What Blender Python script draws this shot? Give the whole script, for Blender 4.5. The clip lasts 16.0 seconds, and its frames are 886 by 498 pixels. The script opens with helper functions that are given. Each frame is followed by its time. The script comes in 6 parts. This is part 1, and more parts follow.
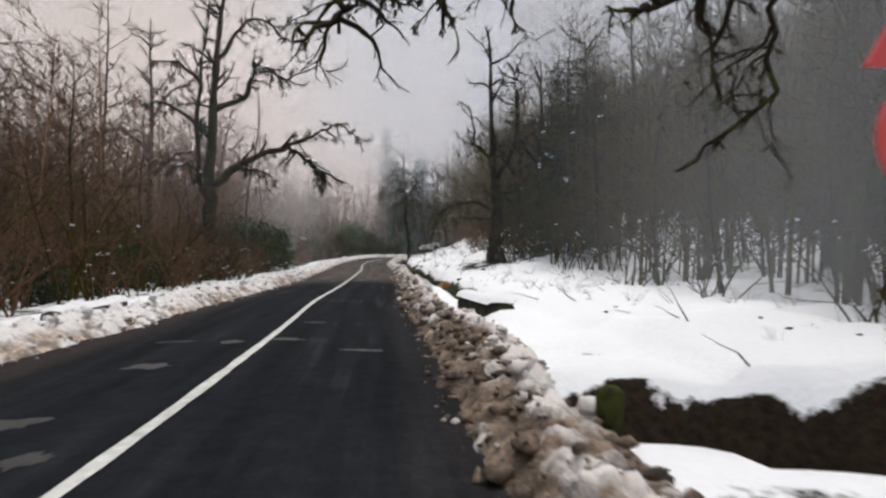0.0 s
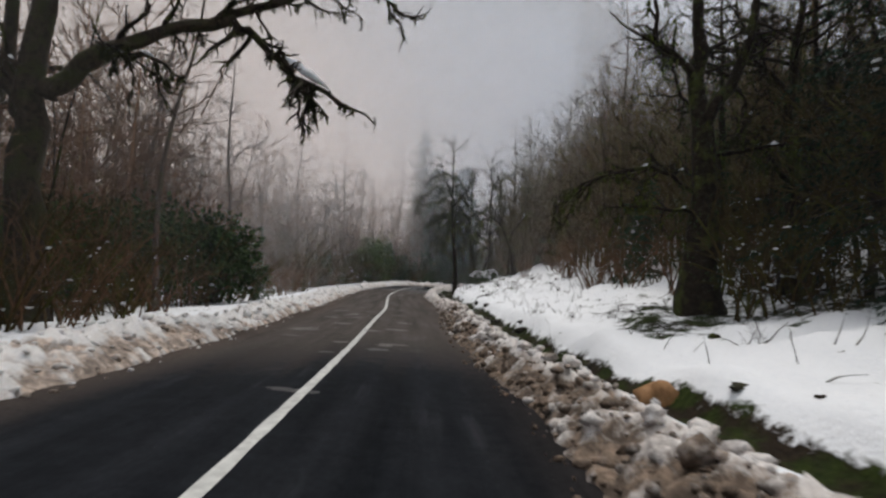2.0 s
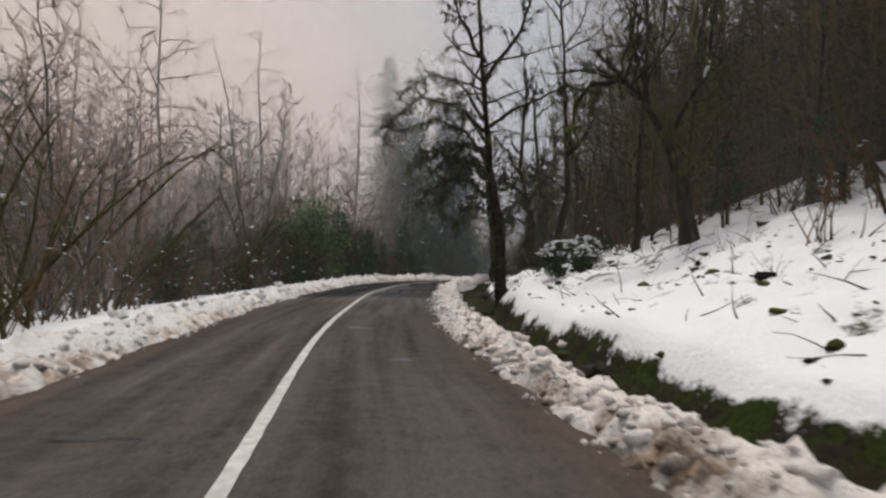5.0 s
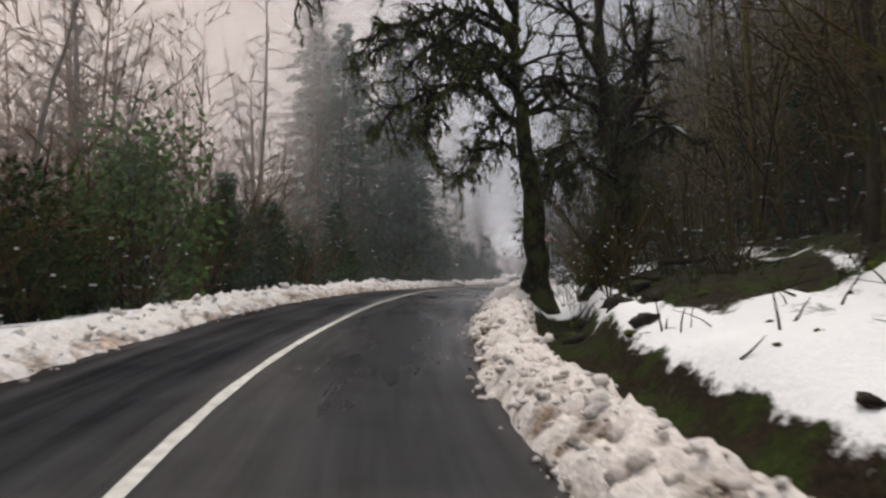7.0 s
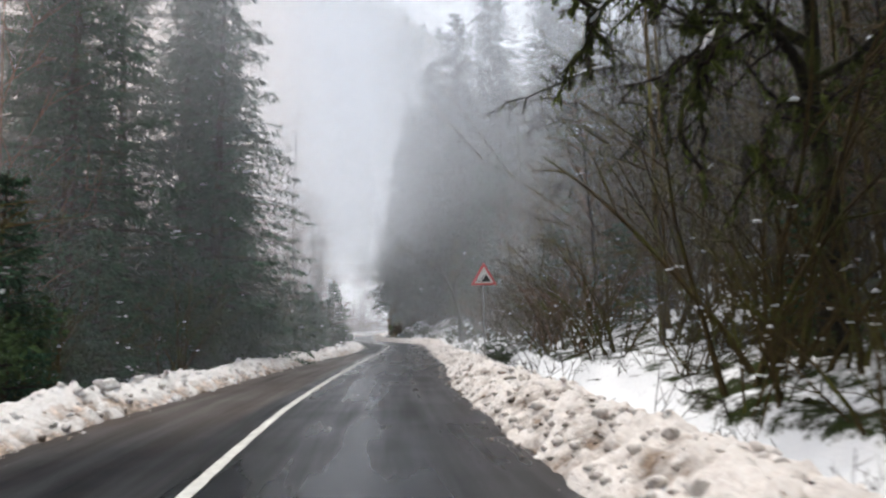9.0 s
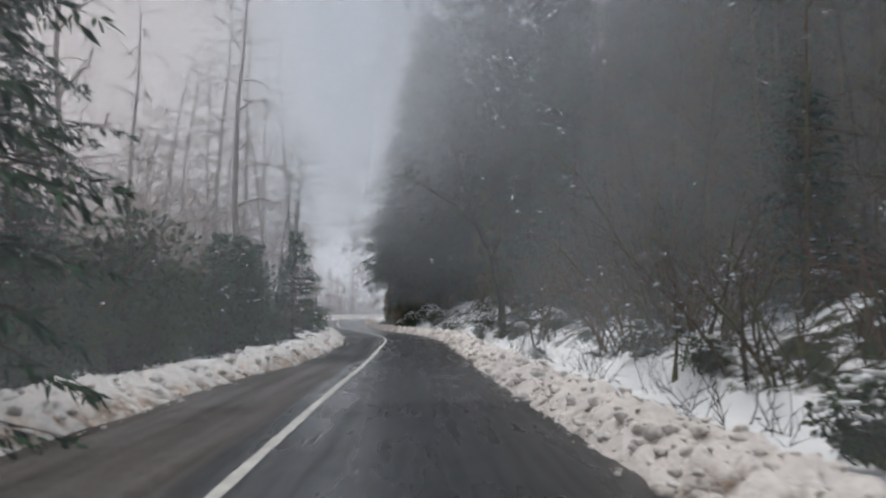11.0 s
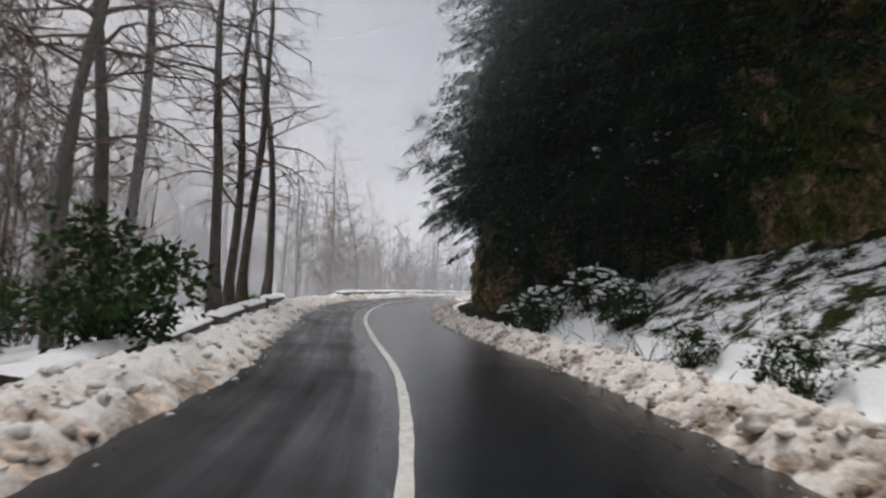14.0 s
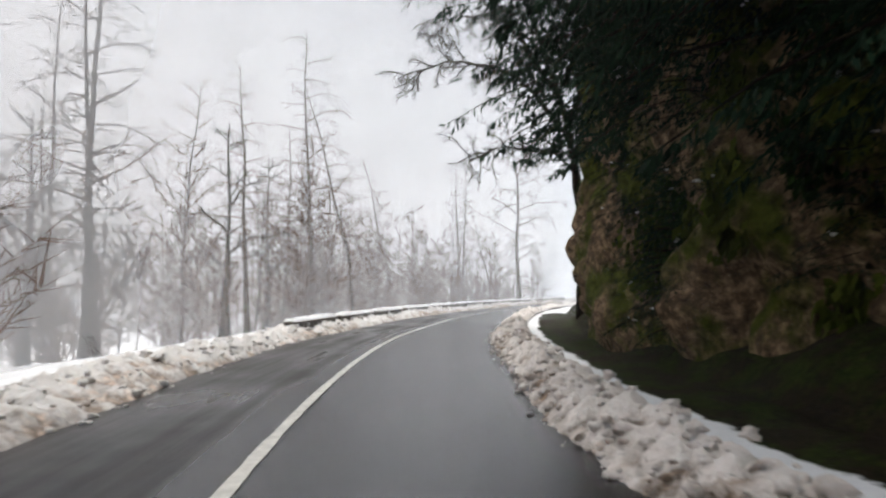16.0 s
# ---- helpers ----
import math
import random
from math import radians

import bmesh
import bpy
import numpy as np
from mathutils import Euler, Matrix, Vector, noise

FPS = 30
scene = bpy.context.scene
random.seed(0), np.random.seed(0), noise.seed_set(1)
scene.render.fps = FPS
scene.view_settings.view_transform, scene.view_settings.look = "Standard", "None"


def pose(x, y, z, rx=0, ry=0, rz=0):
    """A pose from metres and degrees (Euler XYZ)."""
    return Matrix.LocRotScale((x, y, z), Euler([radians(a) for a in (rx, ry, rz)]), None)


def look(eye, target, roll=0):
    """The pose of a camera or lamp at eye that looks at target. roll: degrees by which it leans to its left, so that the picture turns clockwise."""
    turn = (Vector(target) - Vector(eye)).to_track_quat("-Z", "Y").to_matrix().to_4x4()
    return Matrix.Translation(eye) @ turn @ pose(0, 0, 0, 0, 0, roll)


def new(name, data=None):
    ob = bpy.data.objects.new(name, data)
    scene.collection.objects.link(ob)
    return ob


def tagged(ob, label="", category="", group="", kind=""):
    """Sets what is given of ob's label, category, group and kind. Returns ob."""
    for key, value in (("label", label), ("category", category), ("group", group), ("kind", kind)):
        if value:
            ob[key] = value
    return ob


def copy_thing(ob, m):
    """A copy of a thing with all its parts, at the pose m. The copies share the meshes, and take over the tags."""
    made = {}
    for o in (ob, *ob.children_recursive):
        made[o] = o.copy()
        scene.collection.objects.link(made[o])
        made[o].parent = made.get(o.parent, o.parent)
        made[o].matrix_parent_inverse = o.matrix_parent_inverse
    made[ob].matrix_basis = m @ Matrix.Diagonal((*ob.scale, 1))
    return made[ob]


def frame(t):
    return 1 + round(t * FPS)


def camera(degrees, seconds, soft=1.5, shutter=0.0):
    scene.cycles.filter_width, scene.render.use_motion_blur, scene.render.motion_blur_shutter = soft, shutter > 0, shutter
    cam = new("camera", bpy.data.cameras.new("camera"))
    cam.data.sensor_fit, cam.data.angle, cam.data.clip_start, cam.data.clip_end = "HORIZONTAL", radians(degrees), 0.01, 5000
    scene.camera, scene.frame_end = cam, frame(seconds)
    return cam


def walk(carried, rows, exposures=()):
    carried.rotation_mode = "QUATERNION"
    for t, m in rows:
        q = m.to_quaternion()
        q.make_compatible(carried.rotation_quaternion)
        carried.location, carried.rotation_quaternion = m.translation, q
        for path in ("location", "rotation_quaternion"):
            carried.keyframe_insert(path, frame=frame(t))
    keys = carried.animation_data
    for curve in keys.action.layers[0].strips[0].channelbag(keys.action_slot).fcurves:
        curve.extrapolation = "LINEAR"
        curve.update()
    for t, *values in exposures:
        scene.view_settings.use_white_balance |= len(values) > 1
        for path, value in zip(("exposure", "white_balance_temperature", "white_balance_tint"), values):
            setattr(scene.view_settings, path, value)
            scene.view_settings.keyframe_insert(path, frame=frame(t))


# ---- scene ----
cam = camera(67.4, 16.0, soft=2.4, shutter=0.16)
PATH = [
    (0, (2.917, 2.165, 1.451), (2.762, 4.158, 1.468), 0.2),
    (0.5, (1.64, 7.616, 1.451), (1.47, 9.609, 1.464), -0.5),
    (1, (0.429, 13.162, 1.443), (0.237, 15.152, 1.475), -0.0),
    (1.5, (-0.67, 18.785, 1.435), (-0.874, 20.772, 1.516), 1.7),
    (2, (-1.566, 24.409, 1.407), (-1.806, 26.391, 1.511), 3.2),
    (2.5, (-2.469, 29.902, 1.415), (-2.722, 31.883, 1.511), 3.2),
    (3, (-3.396, 35.27, 1.466), (-3.634, 37.253, 1.575), 1.8),
    (3.5, (-4.391, 40.946, 1.465), (-4.617, 42.931, 1.562), 0.2),
    (6, (-9.296, 68.657, 1.74), (-9.363, 70.655, 1.801), 0.4),
    (6.5, (-9.972, 73.868, 1.85), (-9.997, 75.867, 1.903), 0.3),
    (7, (-10.441, 78.867, 1.98), (-10.359, 80.864, 2.041), -0.2),
    (7.5, (-10.714, 83.747, 2.103), (-10.46, 85.728, 2.215), -0.7),
    (8, (-10.684, 88.493, 2.201), (-10.308, 90.449, 2.387), -0.3),
    (8.5, (-10.4, 93.86, 2.389), (-9.9, 95.785, 2.601), -0.9),
    (9, (-9.984, 99.556, 2.444), (-9.396, 101.454, 2.665), -0.7),
    (9.5, (-9.147, 104.992, 2.438), (-8.527, 106.879, 2.669), 0.4),
    (10, (-8.115, 110.235, 2.404), (-7.47, 112.116, 2.619), 0.6),
    (12.5, (-0.41, 139.384, 1.987), (0.024, 141.33, 2.143), 4.3),
    (13, (0.872, 145.289, 1.921), (1.263, 147.245, 2.073), 4.5),
    (13.5, (1.983, 151.203, 1.899), (2.339, 153.168, 2.021), 3.9),
    (14, (2.952, 156.906, 1.873), (3.278, 158.877, 1.971), 3.6),
    (14.5, (3.672, 162.574, 1.833), (3.984, 164.548, 1.906), 2.4),
    (15, (4.202, 168.111, 1.779), (4.485, 170.09, 1.846), 2.2),
    (15.5, (4.831, 173.744, 1.743), (5.09, 175.724, 1.849), 1.9),
    (16, (5.347, 179.235, 1.72), (5.625, 181.212, 1.843), -0.3),
]
walk(cam, [(t, look(eye, target, roll)) for t, eye, target, roll in PATH],
     exposures=[(0, -0.03, 6500, 11), (0.5, -0.08, 6500, 11), (1, -0.15, 6450, 10), (1.5, -0.42, 6400, 10), (2, -0.38, 6450, 10), (2.5, -0.08, 6450, 10), (3.5, -0.31, 6550, 10), (6.5, 0.04, 6850, 13), (7.5, 0.16, 6750, 12), (8.5, 0.6, 6600, 10), (9, 0.64, 6500, 10), (10, 0.2, 6300, 9), (12.5, 0.1, 6450, 10), (14.5, 0.24, 6550, 10), (15.5, 0.4, 6600, 10), (16, 0.55, 6600, 9)])


# The road's line: x of the centre line and height of the surface, by y.
ROAD_Y = [-10 + 8 * i for i in range(35)]
ROAD_X = [2.43, 1.51, 0.36, -1.01, -2.53, -3.75, -4.98, -6.32, -7.61, -9.17, -10.66, -11.70, -12.33, -11.90, -10.99, -9.47, -7.59, -5.57,
          -3.41, -1.18, 0.96, 2.99, 4.00, 4.11, 4.32, 5.08, 6.48, 8.6, 11.2, 14.6, 18.6, 23.2, 28.4, 34.0, 40.0]
ROAD_Z = [0.05, 0.05, 0.05, 0.04, 0.02, 0.02, 0.06, 0.09, 0.15, 0.24, 0.38, 0.55, 0.76, 0.96, 1.03, 1.02, 0.90, 0.77,
          0.66, 0.55, 0.50, 0.46, 0.41, 0.35, 0.29, 0.29, 0.31, 0.29, 0.29, 0.29, 0.29, 0.29, 0.29, 0.29, 0.29]
RIGHT_EDGE = ((0, 2.6), (23, 2.6), (30, 2.7), (40, 2.25), (50, 2.4), (60, 2.7), (75, 2.5), (88, 2.65), (98, 3.0), (105, 3.3), (116, 3.3),
              (125, 3.8), (145, 3.4), (165, 3.2), (180, 2.9), (262, 2.9))
LEFT_EDGE = ((0, 3.4), (16, 2.9), (30, 2.75), (40, 2.7), (50, 3.0), (75, 2.75), (86, 2.6), (97, 2.75), (124, 2.6), (134, 2.4), (145, 1.8),
             (151, 1.85), (158, 2.3), (165, 2.35), (176, 2.15), (186, 2.4), (195, 2.6), (262, 2.6))


def spline(y, values):
    """Smooth value along the road."""
    u = (min(max(y, -9.9), 261.9) + 10) / 8
    i = min(max(int(u), 1), len(values) - 3)
    w = u - i
    a, b, c, d = values[i - 1:i + 3]
    return b + 0.5 * w * (c - a + w * (2 * a - 5 * b + 4 * c - d + w * (3 * (b - c) + d - a)))


def road_x(y):
    if y > 255:
        return spline(255, ROAD_X) + (y - 255) * 0.74
    if y < -8:
        return spline(-8, ROAD_X) - (y + 8) * 0.12
    return spline(y, ROAD_X)


def road_z(y):
    return spline(y, ROAD_Z)


def table(y, rows):
    if y <= rows[0][0]:
        return rows[0][1]
    for (a, u), (b, v) in zip(rows, rows[1:]):
        if y <= b:
            w = (y - a) / (b - a)
            return u + (v - u) * w * w * (3 - 2 * w)
    return rows[-1][1]


def left_edge(y):
    return table(y, LEFT_EDGE)


def right_edge(y):
    return table(y, RIGHT_EDGE)


def ramp(v, a, b):
    w = min(max((v - a) / (b - a), 0.0), 1.0)
    return w * w * (3 - 2 * w)


def wave(x, y, size, seed=0.0):
    return noise.noise(Vector((x / size + seed, y / size - seed, seed * 1.7)))


# How steep the slope on the uphill side is, how far the ditch sits and how deep it is.
SLOPE = ((0, 0.02), (28, 0.03), (40, 0.16), (55, 0.26), (75, 0.34), (95, 0.30), (112, 0.25), (130, 0.40), (160, 0.55), (172, 0.60), (200, 0.50), (262, 0.45))
DITCH = ((0, 0.0), (19.5, 0.0), (23, 0.18), (40, 0.26), (70, 0.34), (95, 0.28), (104, 0.08), (118, 0.0), (262, 0.0))


def cliff_front(y):
    """Distance of the rock face from the centre line, where there is one."""
    return table(y, ((160, 13.0), (176, 9.6), (184, 7.2), (190, 5.7), (196, 5.2), (201, 6.2), (206, 9.0), (214, 15.0)))


def ditch_line(y):
    """How far beyond the road's edge the ditch runs on the uphill side."""
    return table(y, ((0, 2.5), (22, 2.5), (40, 2.15), (55, 1.95), (70, 1.5), (88, 1.55), (100, 2.3)))


def ground_height(dx, y):
    """Height of the ground over the road's surface, dx metres beside the centre line."""
    if dx < 0:
        a = -dx - left_edge(y)
        h = -0.12 + 0.22 * ramp(a, 0.2, 1.4)
        fall = table(y, ((0, 0.05), (60, 0.09), (130, 0.10), (160, 0.13), (200, 0.16), (262, 0.18)))
        if a > 2.2:
            h -= fall * min(a - 2.2, 22)
        if a > 48:
            h += 0.55 * (a - 48) ** 1.0 * ramp(a, 48, 90)
        h += 0.10 * wave(dx, y, 1.3, 3.1) * ramp(a, 0.8, 2.0) + 0.35 * wave(dx, y, 6.0, 1.2) * ramp(a, 3, 8)
        return h
    a = dx - right_edge(y)
    h = -0.12 + 0.20 * ramp(a, 0.2, 1.2)
    depth = table(y, DITCH)
    wide = 1.0 + 0.25 * wave(0, y, 3.0, 7.7)
    mid = ditch_line(y)
    centre = mid + 0.2 * wave(0, y, 5.0, 2.2)
    h -= (depth + 0.1) * math.exp(-((a - centre) / (0.56 * wide)) ** 4) * (1 if depth > 0.02 else 0)
    h -= 0.42 * math.exp(-((dx - 4.05) / 0.42) ** 2) * ramp(y, 15.5, 17) * (1 - ramp(y, 21.5, 23))
    if 3 < y < 13:
        h -= 0.85 * math.exp(-((y - 8.4 + 0.45 * (dx - 3.7)) / 0.95) ** 6) * ramp(dx, 3.3, 3.9)
        h -= 0.30 * math.exp(-((y - 12.0 + 0.25 * (dx - 3.7)) / 0.4) ** 4) * ramp(dx, 3.4, 3.8) * (1 - ramp(dx, 4.8, 5.6))
    rise = max(a - mid - 0.6, 0)
    slope = table(y, SLOPE)
    h += slope * min(rise, 9) + max(slope, 0.30) * min(max(rise - 9, 0), 12) + 0.55 * max(rise - 21, 0)
    h += 0.22 * ramp(a, mid + 0.45, mid + 1.0) * (1 + wave(dx, y, 1.7, 5.0))
    if 158 < y < 216:
        front = cliff_front(y) + 0.9
        k = ramp(y, 160, 174) * (1 - ramp(y, 204, 214))
        h += k * 9.0 * ramp(dx, front, front + 3.5)
    if 2.0 < a < 16:
        h += 0.22 * (0.45 - noise.voronoi(Vector((dx * 0.75, y * 0.75, 0.3)))[0][0]) * ramp(a, 3.0, 4.2) + 0.16 * (0.4 - noise.voronoi(Vector((dx * 1.5, y * 1.5, 4.3)))[0][0]) * ramp(a, mid + 0.7, mid + 1.5)
    h += (0.09 * wave(dx, y, 0.8, 3.3) + 0.12 * wave(dx, y, 2.2, 8.1)) * ramp(a, 0.8, 2.2) + 0.6 * wave(dx, y, 7.0, 4.4) * ramp(a, 6, 12)
    return h


def mountain(dx, y):
    """Height of the slope that closes the valley ahead."""
    f = ramp(y, 262, 470)
    return f * (150 + 25 * wave(dx, y, 90, 2.0)) + 5 * f * wave(dx, y, 22, 6.0)


def ground_z(x, y):
    return road_z(y) + ground_height(x - road_x(y), y) + mountain(x - road_x(y), y)


# ---- light ----
scene.cycles.transparent_max_bounces = 48
world = bpy.data.worlds.new("misty_sky")
scene.world = world
world.use_nodes = True
wn = world.node_tree
sky = wn.nodes.new("ShaderNodeTexSky")
sky.sky_type, sky.sun_disc = "NISHITA", False
sky.sun_elevation, sky.sun_rotation = radians(72), radians(8)
sky.air_density, sky.dust_density, sky.ozone_density = 1.0, 6.0, 1.0
veil = wn.nodes.new("ShaderNodeMix")
veil.data_type = "RGBA"
veil.inputs[0].default_value = 0.72
veil.inputs[7].default_value = (10.0, 10.4, 11.0, 1)
wn.links.new(sky.outputs[0], veil.inputs[6])
bg = wn.nodes["Background"]
wn.links.new(veil.outputs[2], bg.inputs[0])
bg.inputs[1].default_value = 0.095
sun_data = bpy.data.lights.new("sun", "SUN")
sun_data.energy, sun_data.angle, sun_data.color = 1.9, radians(20), (1.0, 0.95, 0.88)
sun = new("sun", sun_data)
sun.matrix_world = look((14, 100, 320), (0, 0, 0))


# ---- materials ----
def material(name, rough=0.8, spec=0.3):
    m = bpy.data.materials.new(name)
    m.use_nodes = True
    b = m.node_tree.nodes["Principled BSDF"]
    b.inputs["Roughness"].default_value = rough
    b.inputs["Specular IOR Level"].default_value = spec
    return m, m.node_tree, b


def node(nt, kind, **inputs):
    n = nt.nodes.new(kind)
    for k, v in inputs.items():
        n.inputs[k.replace("_", " ")].default_value = v
    return n


def coords(nt):
    g = nt.nodes.new("ShaderNodeNewGeometry")
    return g.outputs["Position"]


def noise_tex(nt, where, scale, detail=4.0, rough=0.55):
    n = node(nt, "ShaderNodeTexNoise", Scale=scale, Detail=detail, Roughness=rough)
    nt.links.new(where, n.inputs["Vector"])
    return n.outputs["Fac"]


def ramp_tex(nt, value, stops):
    r = nt.nodes.new("ShaderNodeValToRGB")
    el = r.color_ramp.elements
    while len(el) < len(stops):
        el.new(0.5)
    for e, (p, c) in zip(el, stops):
        e.position = p
        e.color = (*c, 1) if len(c) == 3 else c
    nt.links.new(value, r.inputs["Fac"])
    return r.outputs["Color"]


def mix_tex(nt, fac, a, b, how="MIX"):
    m = nt.nodes.new("ShaderNodeMix")
    m.data_type, m.blend_type = "RGBA", how
    for socket, v in ((m.inputs[0], fac), (m.inputs[6], a), (m.inputs[7], b)):
        if isinstance(v, (int, float)):
            socket.default_value = v
        elif isinstance(v, tuple):
            socket.default_value = (*v, 1)
        else:
            nt.links.new(v, socket)
    return m.outputs[2]


def maths(nt, op, a, b=0.0, c=0.0):
    m = nt.nodes.new("ShaderNodeMath")
    m.operation = op
    for socket, v in zip(m.inputs, (a, b, c)):
        if isinstance(v, (int, float)):
            socket.default_value = v
        else:
            nt.links.new(v, socket)
    return m.outputs[0]


def attribute(nt, name):
    a = nt.nodes.new("ShaderNodeAttribute")
    a.attribute_name = name
    return a.outputs["Fac"]


def bump(nt, b, height, strength=0.4, distance=0.02):
    n = node(nt, "ShaderNodeBump", Strength=strength, Distance=distance)
    nt.links.new(height, n.inputs["Height"])
    nt.links.new(n.outputs["Normal"], b.inputs["Normal"])


def bark_material(name, dark, light, moss, mossy):
    m, nt, b = material(name, 0.9, 0.08)
    p = coords(nt)
    grain = noise_tex(nt, p, 9.0, 6.0, 0.7)
    wide = noise_tex(nt, p, 1.6, 3.0)
    colour = ramp_tex(nt, grain, ((0.3, dark), (0.7, light)))
    patch = ramp_tex(nt, maths(nt, "ADD", maths(nt, "MULTIPLY", wide, 0.75), maths(nt, "MULTIPLY", grain, 0.25)),
                     ((0.62 - mossy * 0.35, (0, 0, 0)), (0.70 - mossy * 0.3, (1, 1, 1))))
    nt.links.new(mix_tex(nt, patch, colour, moss), b.inputs["Base Color"])
    bump(nt, b, grain, 0.8, 0.03)
    return m


BARK = bark_material("grey_bark", (0.040, 0.030, 0.024), (0.14, 0.105, 0.082), (0.065, 0.08, 0.022), 0.2)
MOSSY_BARK = bark_material("mossy_bark", (0.014, 0.011, 0.008), (0.06, 0.044, 0.030), (0.036, 0.038, 0.014), 0.38)
DARK_BARK = bark_material("wet_bark", (0.009, 0.0065, 0.0045), (0.036, 0.025, 0.017), (0.045, 0.052, 0.012), 0.3)
GREEN_BARK = bark_material("green_mossy_bark", (0.008, 0.007, 0.004), (0.034, 0.026, 0.016), (0.050, 0.056, 0.013), 0.40)
TWIG = bark_material("twig_bark", (0.055, 0.032, 0.021), (0.165, 0.098, 0.066), (0.08, 0.072, 0.03), 0.1)
RED_TWIG = bark_material("russet_twigs", (0.060, 0.032, 0.017), (0.175, 0.095, 0.052), (0.10, 0.085, 0.03), 0.14)
OLIVE_TWIG = bark_material("olive_twigs", (0.024, 0.015, 0.005), (0.080, 0.054, 0.018), (0.065, 0.064, 0.012), 0.35)


def leaf_material(name, deep, pale, rough=0.8):
    m, nt, b = material(name, rough, 0.05)
    g = nt.nodes.new("ShaderNodeNewGeometry")
    o = nt.nodes.new("ShaderNodeObjectInfo")
    v = maths(nt, "ADD", maths(nt, "MULTIPLY", g.outputs["Random Per Island"], 0.75), maths(nt, "MULTIPLY", o.outputs["Random"], 0.25))
    wide = noise_tex(nt, g.outputs["Position"], 0.8, 3.0)
    v = maths(nt, "ADD", maths(nt, "MULTIPLY", v, 0.6), maths(nt, "MULTIPLY", wide, 0.45))
    nt.links.new(ramp_tex(nt, v, ((0.15, deep), (0.85, pale))), b.inputs["Base Color"])
    b.inputs["Subsurface Weight"].default_value = 0.0
    return m


NEEDLES = leaf_material("spruce_needles", (0.007, 0.026, 0.013), (0.036, 0.086, 0.040))
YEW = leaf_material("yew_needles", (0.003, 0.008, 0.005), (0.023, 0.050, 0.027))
BOX = leaf_material("evergreen_leaves", (0.010, 0.024, 0.008), (0.048, 0.082, 0.024))
FRESH = leaf_material("bright_evergreen_leaves", (0.04, 0.075, 0.02), (0.11, 0.18, 0.05))
IVY = leaf_material("ivy_leaves", (0.008, 0.018, 0.006), (0.042, 0.074, 0.020), 0.5)
MOSS = leaf_material("hanging_moss", (0.010, 0.010, 0.005), (0.050, 0.052, 0.018), 0.95)
GREEN_MOSS = leaf_material("green_moss", (0.018, 0.024, 0.005), (0.095, 0.115, 0.018), 0.95)


def snow_material(name, low, high, stain_shade, amount):
    m, nt, b = material(name, 0.75, 0.25)
    p = coords(nt)
    fine = noise_tex(nt, p, 14.0, 6.0, 0.65)
    lump = noise_tex(nt, p, 2.6, 5.0, 0.65)
    clean = ramp_tex(nt, fine, ((0.25, low), (0.75, high)))
    mottle = maths(nt, "ADD", maths(nt, "MULTIPLY", lump, 0.4), maths(nt, "MULTIPLY", noise_tex(nt, p, 5.5, 4.0, 0.7), 0.6))
    # Dirt amount, on the banks with painted crease shade mixed in.
    dirt_shade = attribute(nt, "dirt_shade")
    k = maths(nt, "ADD", maths(nt, "MULTIPLY", lump, 0.65), maths(nt, "MULTIPLY", noise_tex(nt, p, 9.0, 6.0, 0.75), 0.55))
    k = maths(nt, "ADD", k, maths(nt, "MULTIPLY", maths(nt, "SUBTRACT", dirt_shade, 1.0), 0.55))
    mask = ramp_tex(nt, k, ((0.45 - amount, (0, 0, 0)), (0.66 - amount * 0.5, (1, 1, 1))))
    nt.links.new(mix_tex(nt, mask, clean, ramp_tex(nt, mottle, ((0.40, tuple(c * 0.7 for c in stain_shade)), (0.50, tuple(c * 1.4 for c in stain_shade)), (0.64, tuple(c * 4.0 for c in stain_shade))))), b.inputs["Base Color"])
    b.inputs["Subsurface Weight"].default_value = 0.15
    b.inputs["Subsurface Radius"].default_value = (0.04, 0.05, 0.06)
    grain = noise_tex(nt, p, 6.5, 5.0, 0.75)
    bump(nt, b, maths(nt, "ADD", maths(nt, "ADD", fine, lump), grain), 0.7, 0.07)
    return m


SNOW = snow_material("clean_snow", (0.80, 0.82, 0.85), (0.92, 0.925, 0.93), (0.5, 0.45, 0.4), -0.35)
BANK_SNOW = snow_material("ploughed_snow", (0.66, 0.635, 0.615), (0.88, 0.865, 0.85), (0.22, 0.178, 0.148), 0.06)
DIRTY_SNOW = snow_material("dirty_ploughed_snow", (0.66, 0.60, 0.555), (0.90, 0.86, 0.83), (0.092, 0.067, 0.049), 0.15)


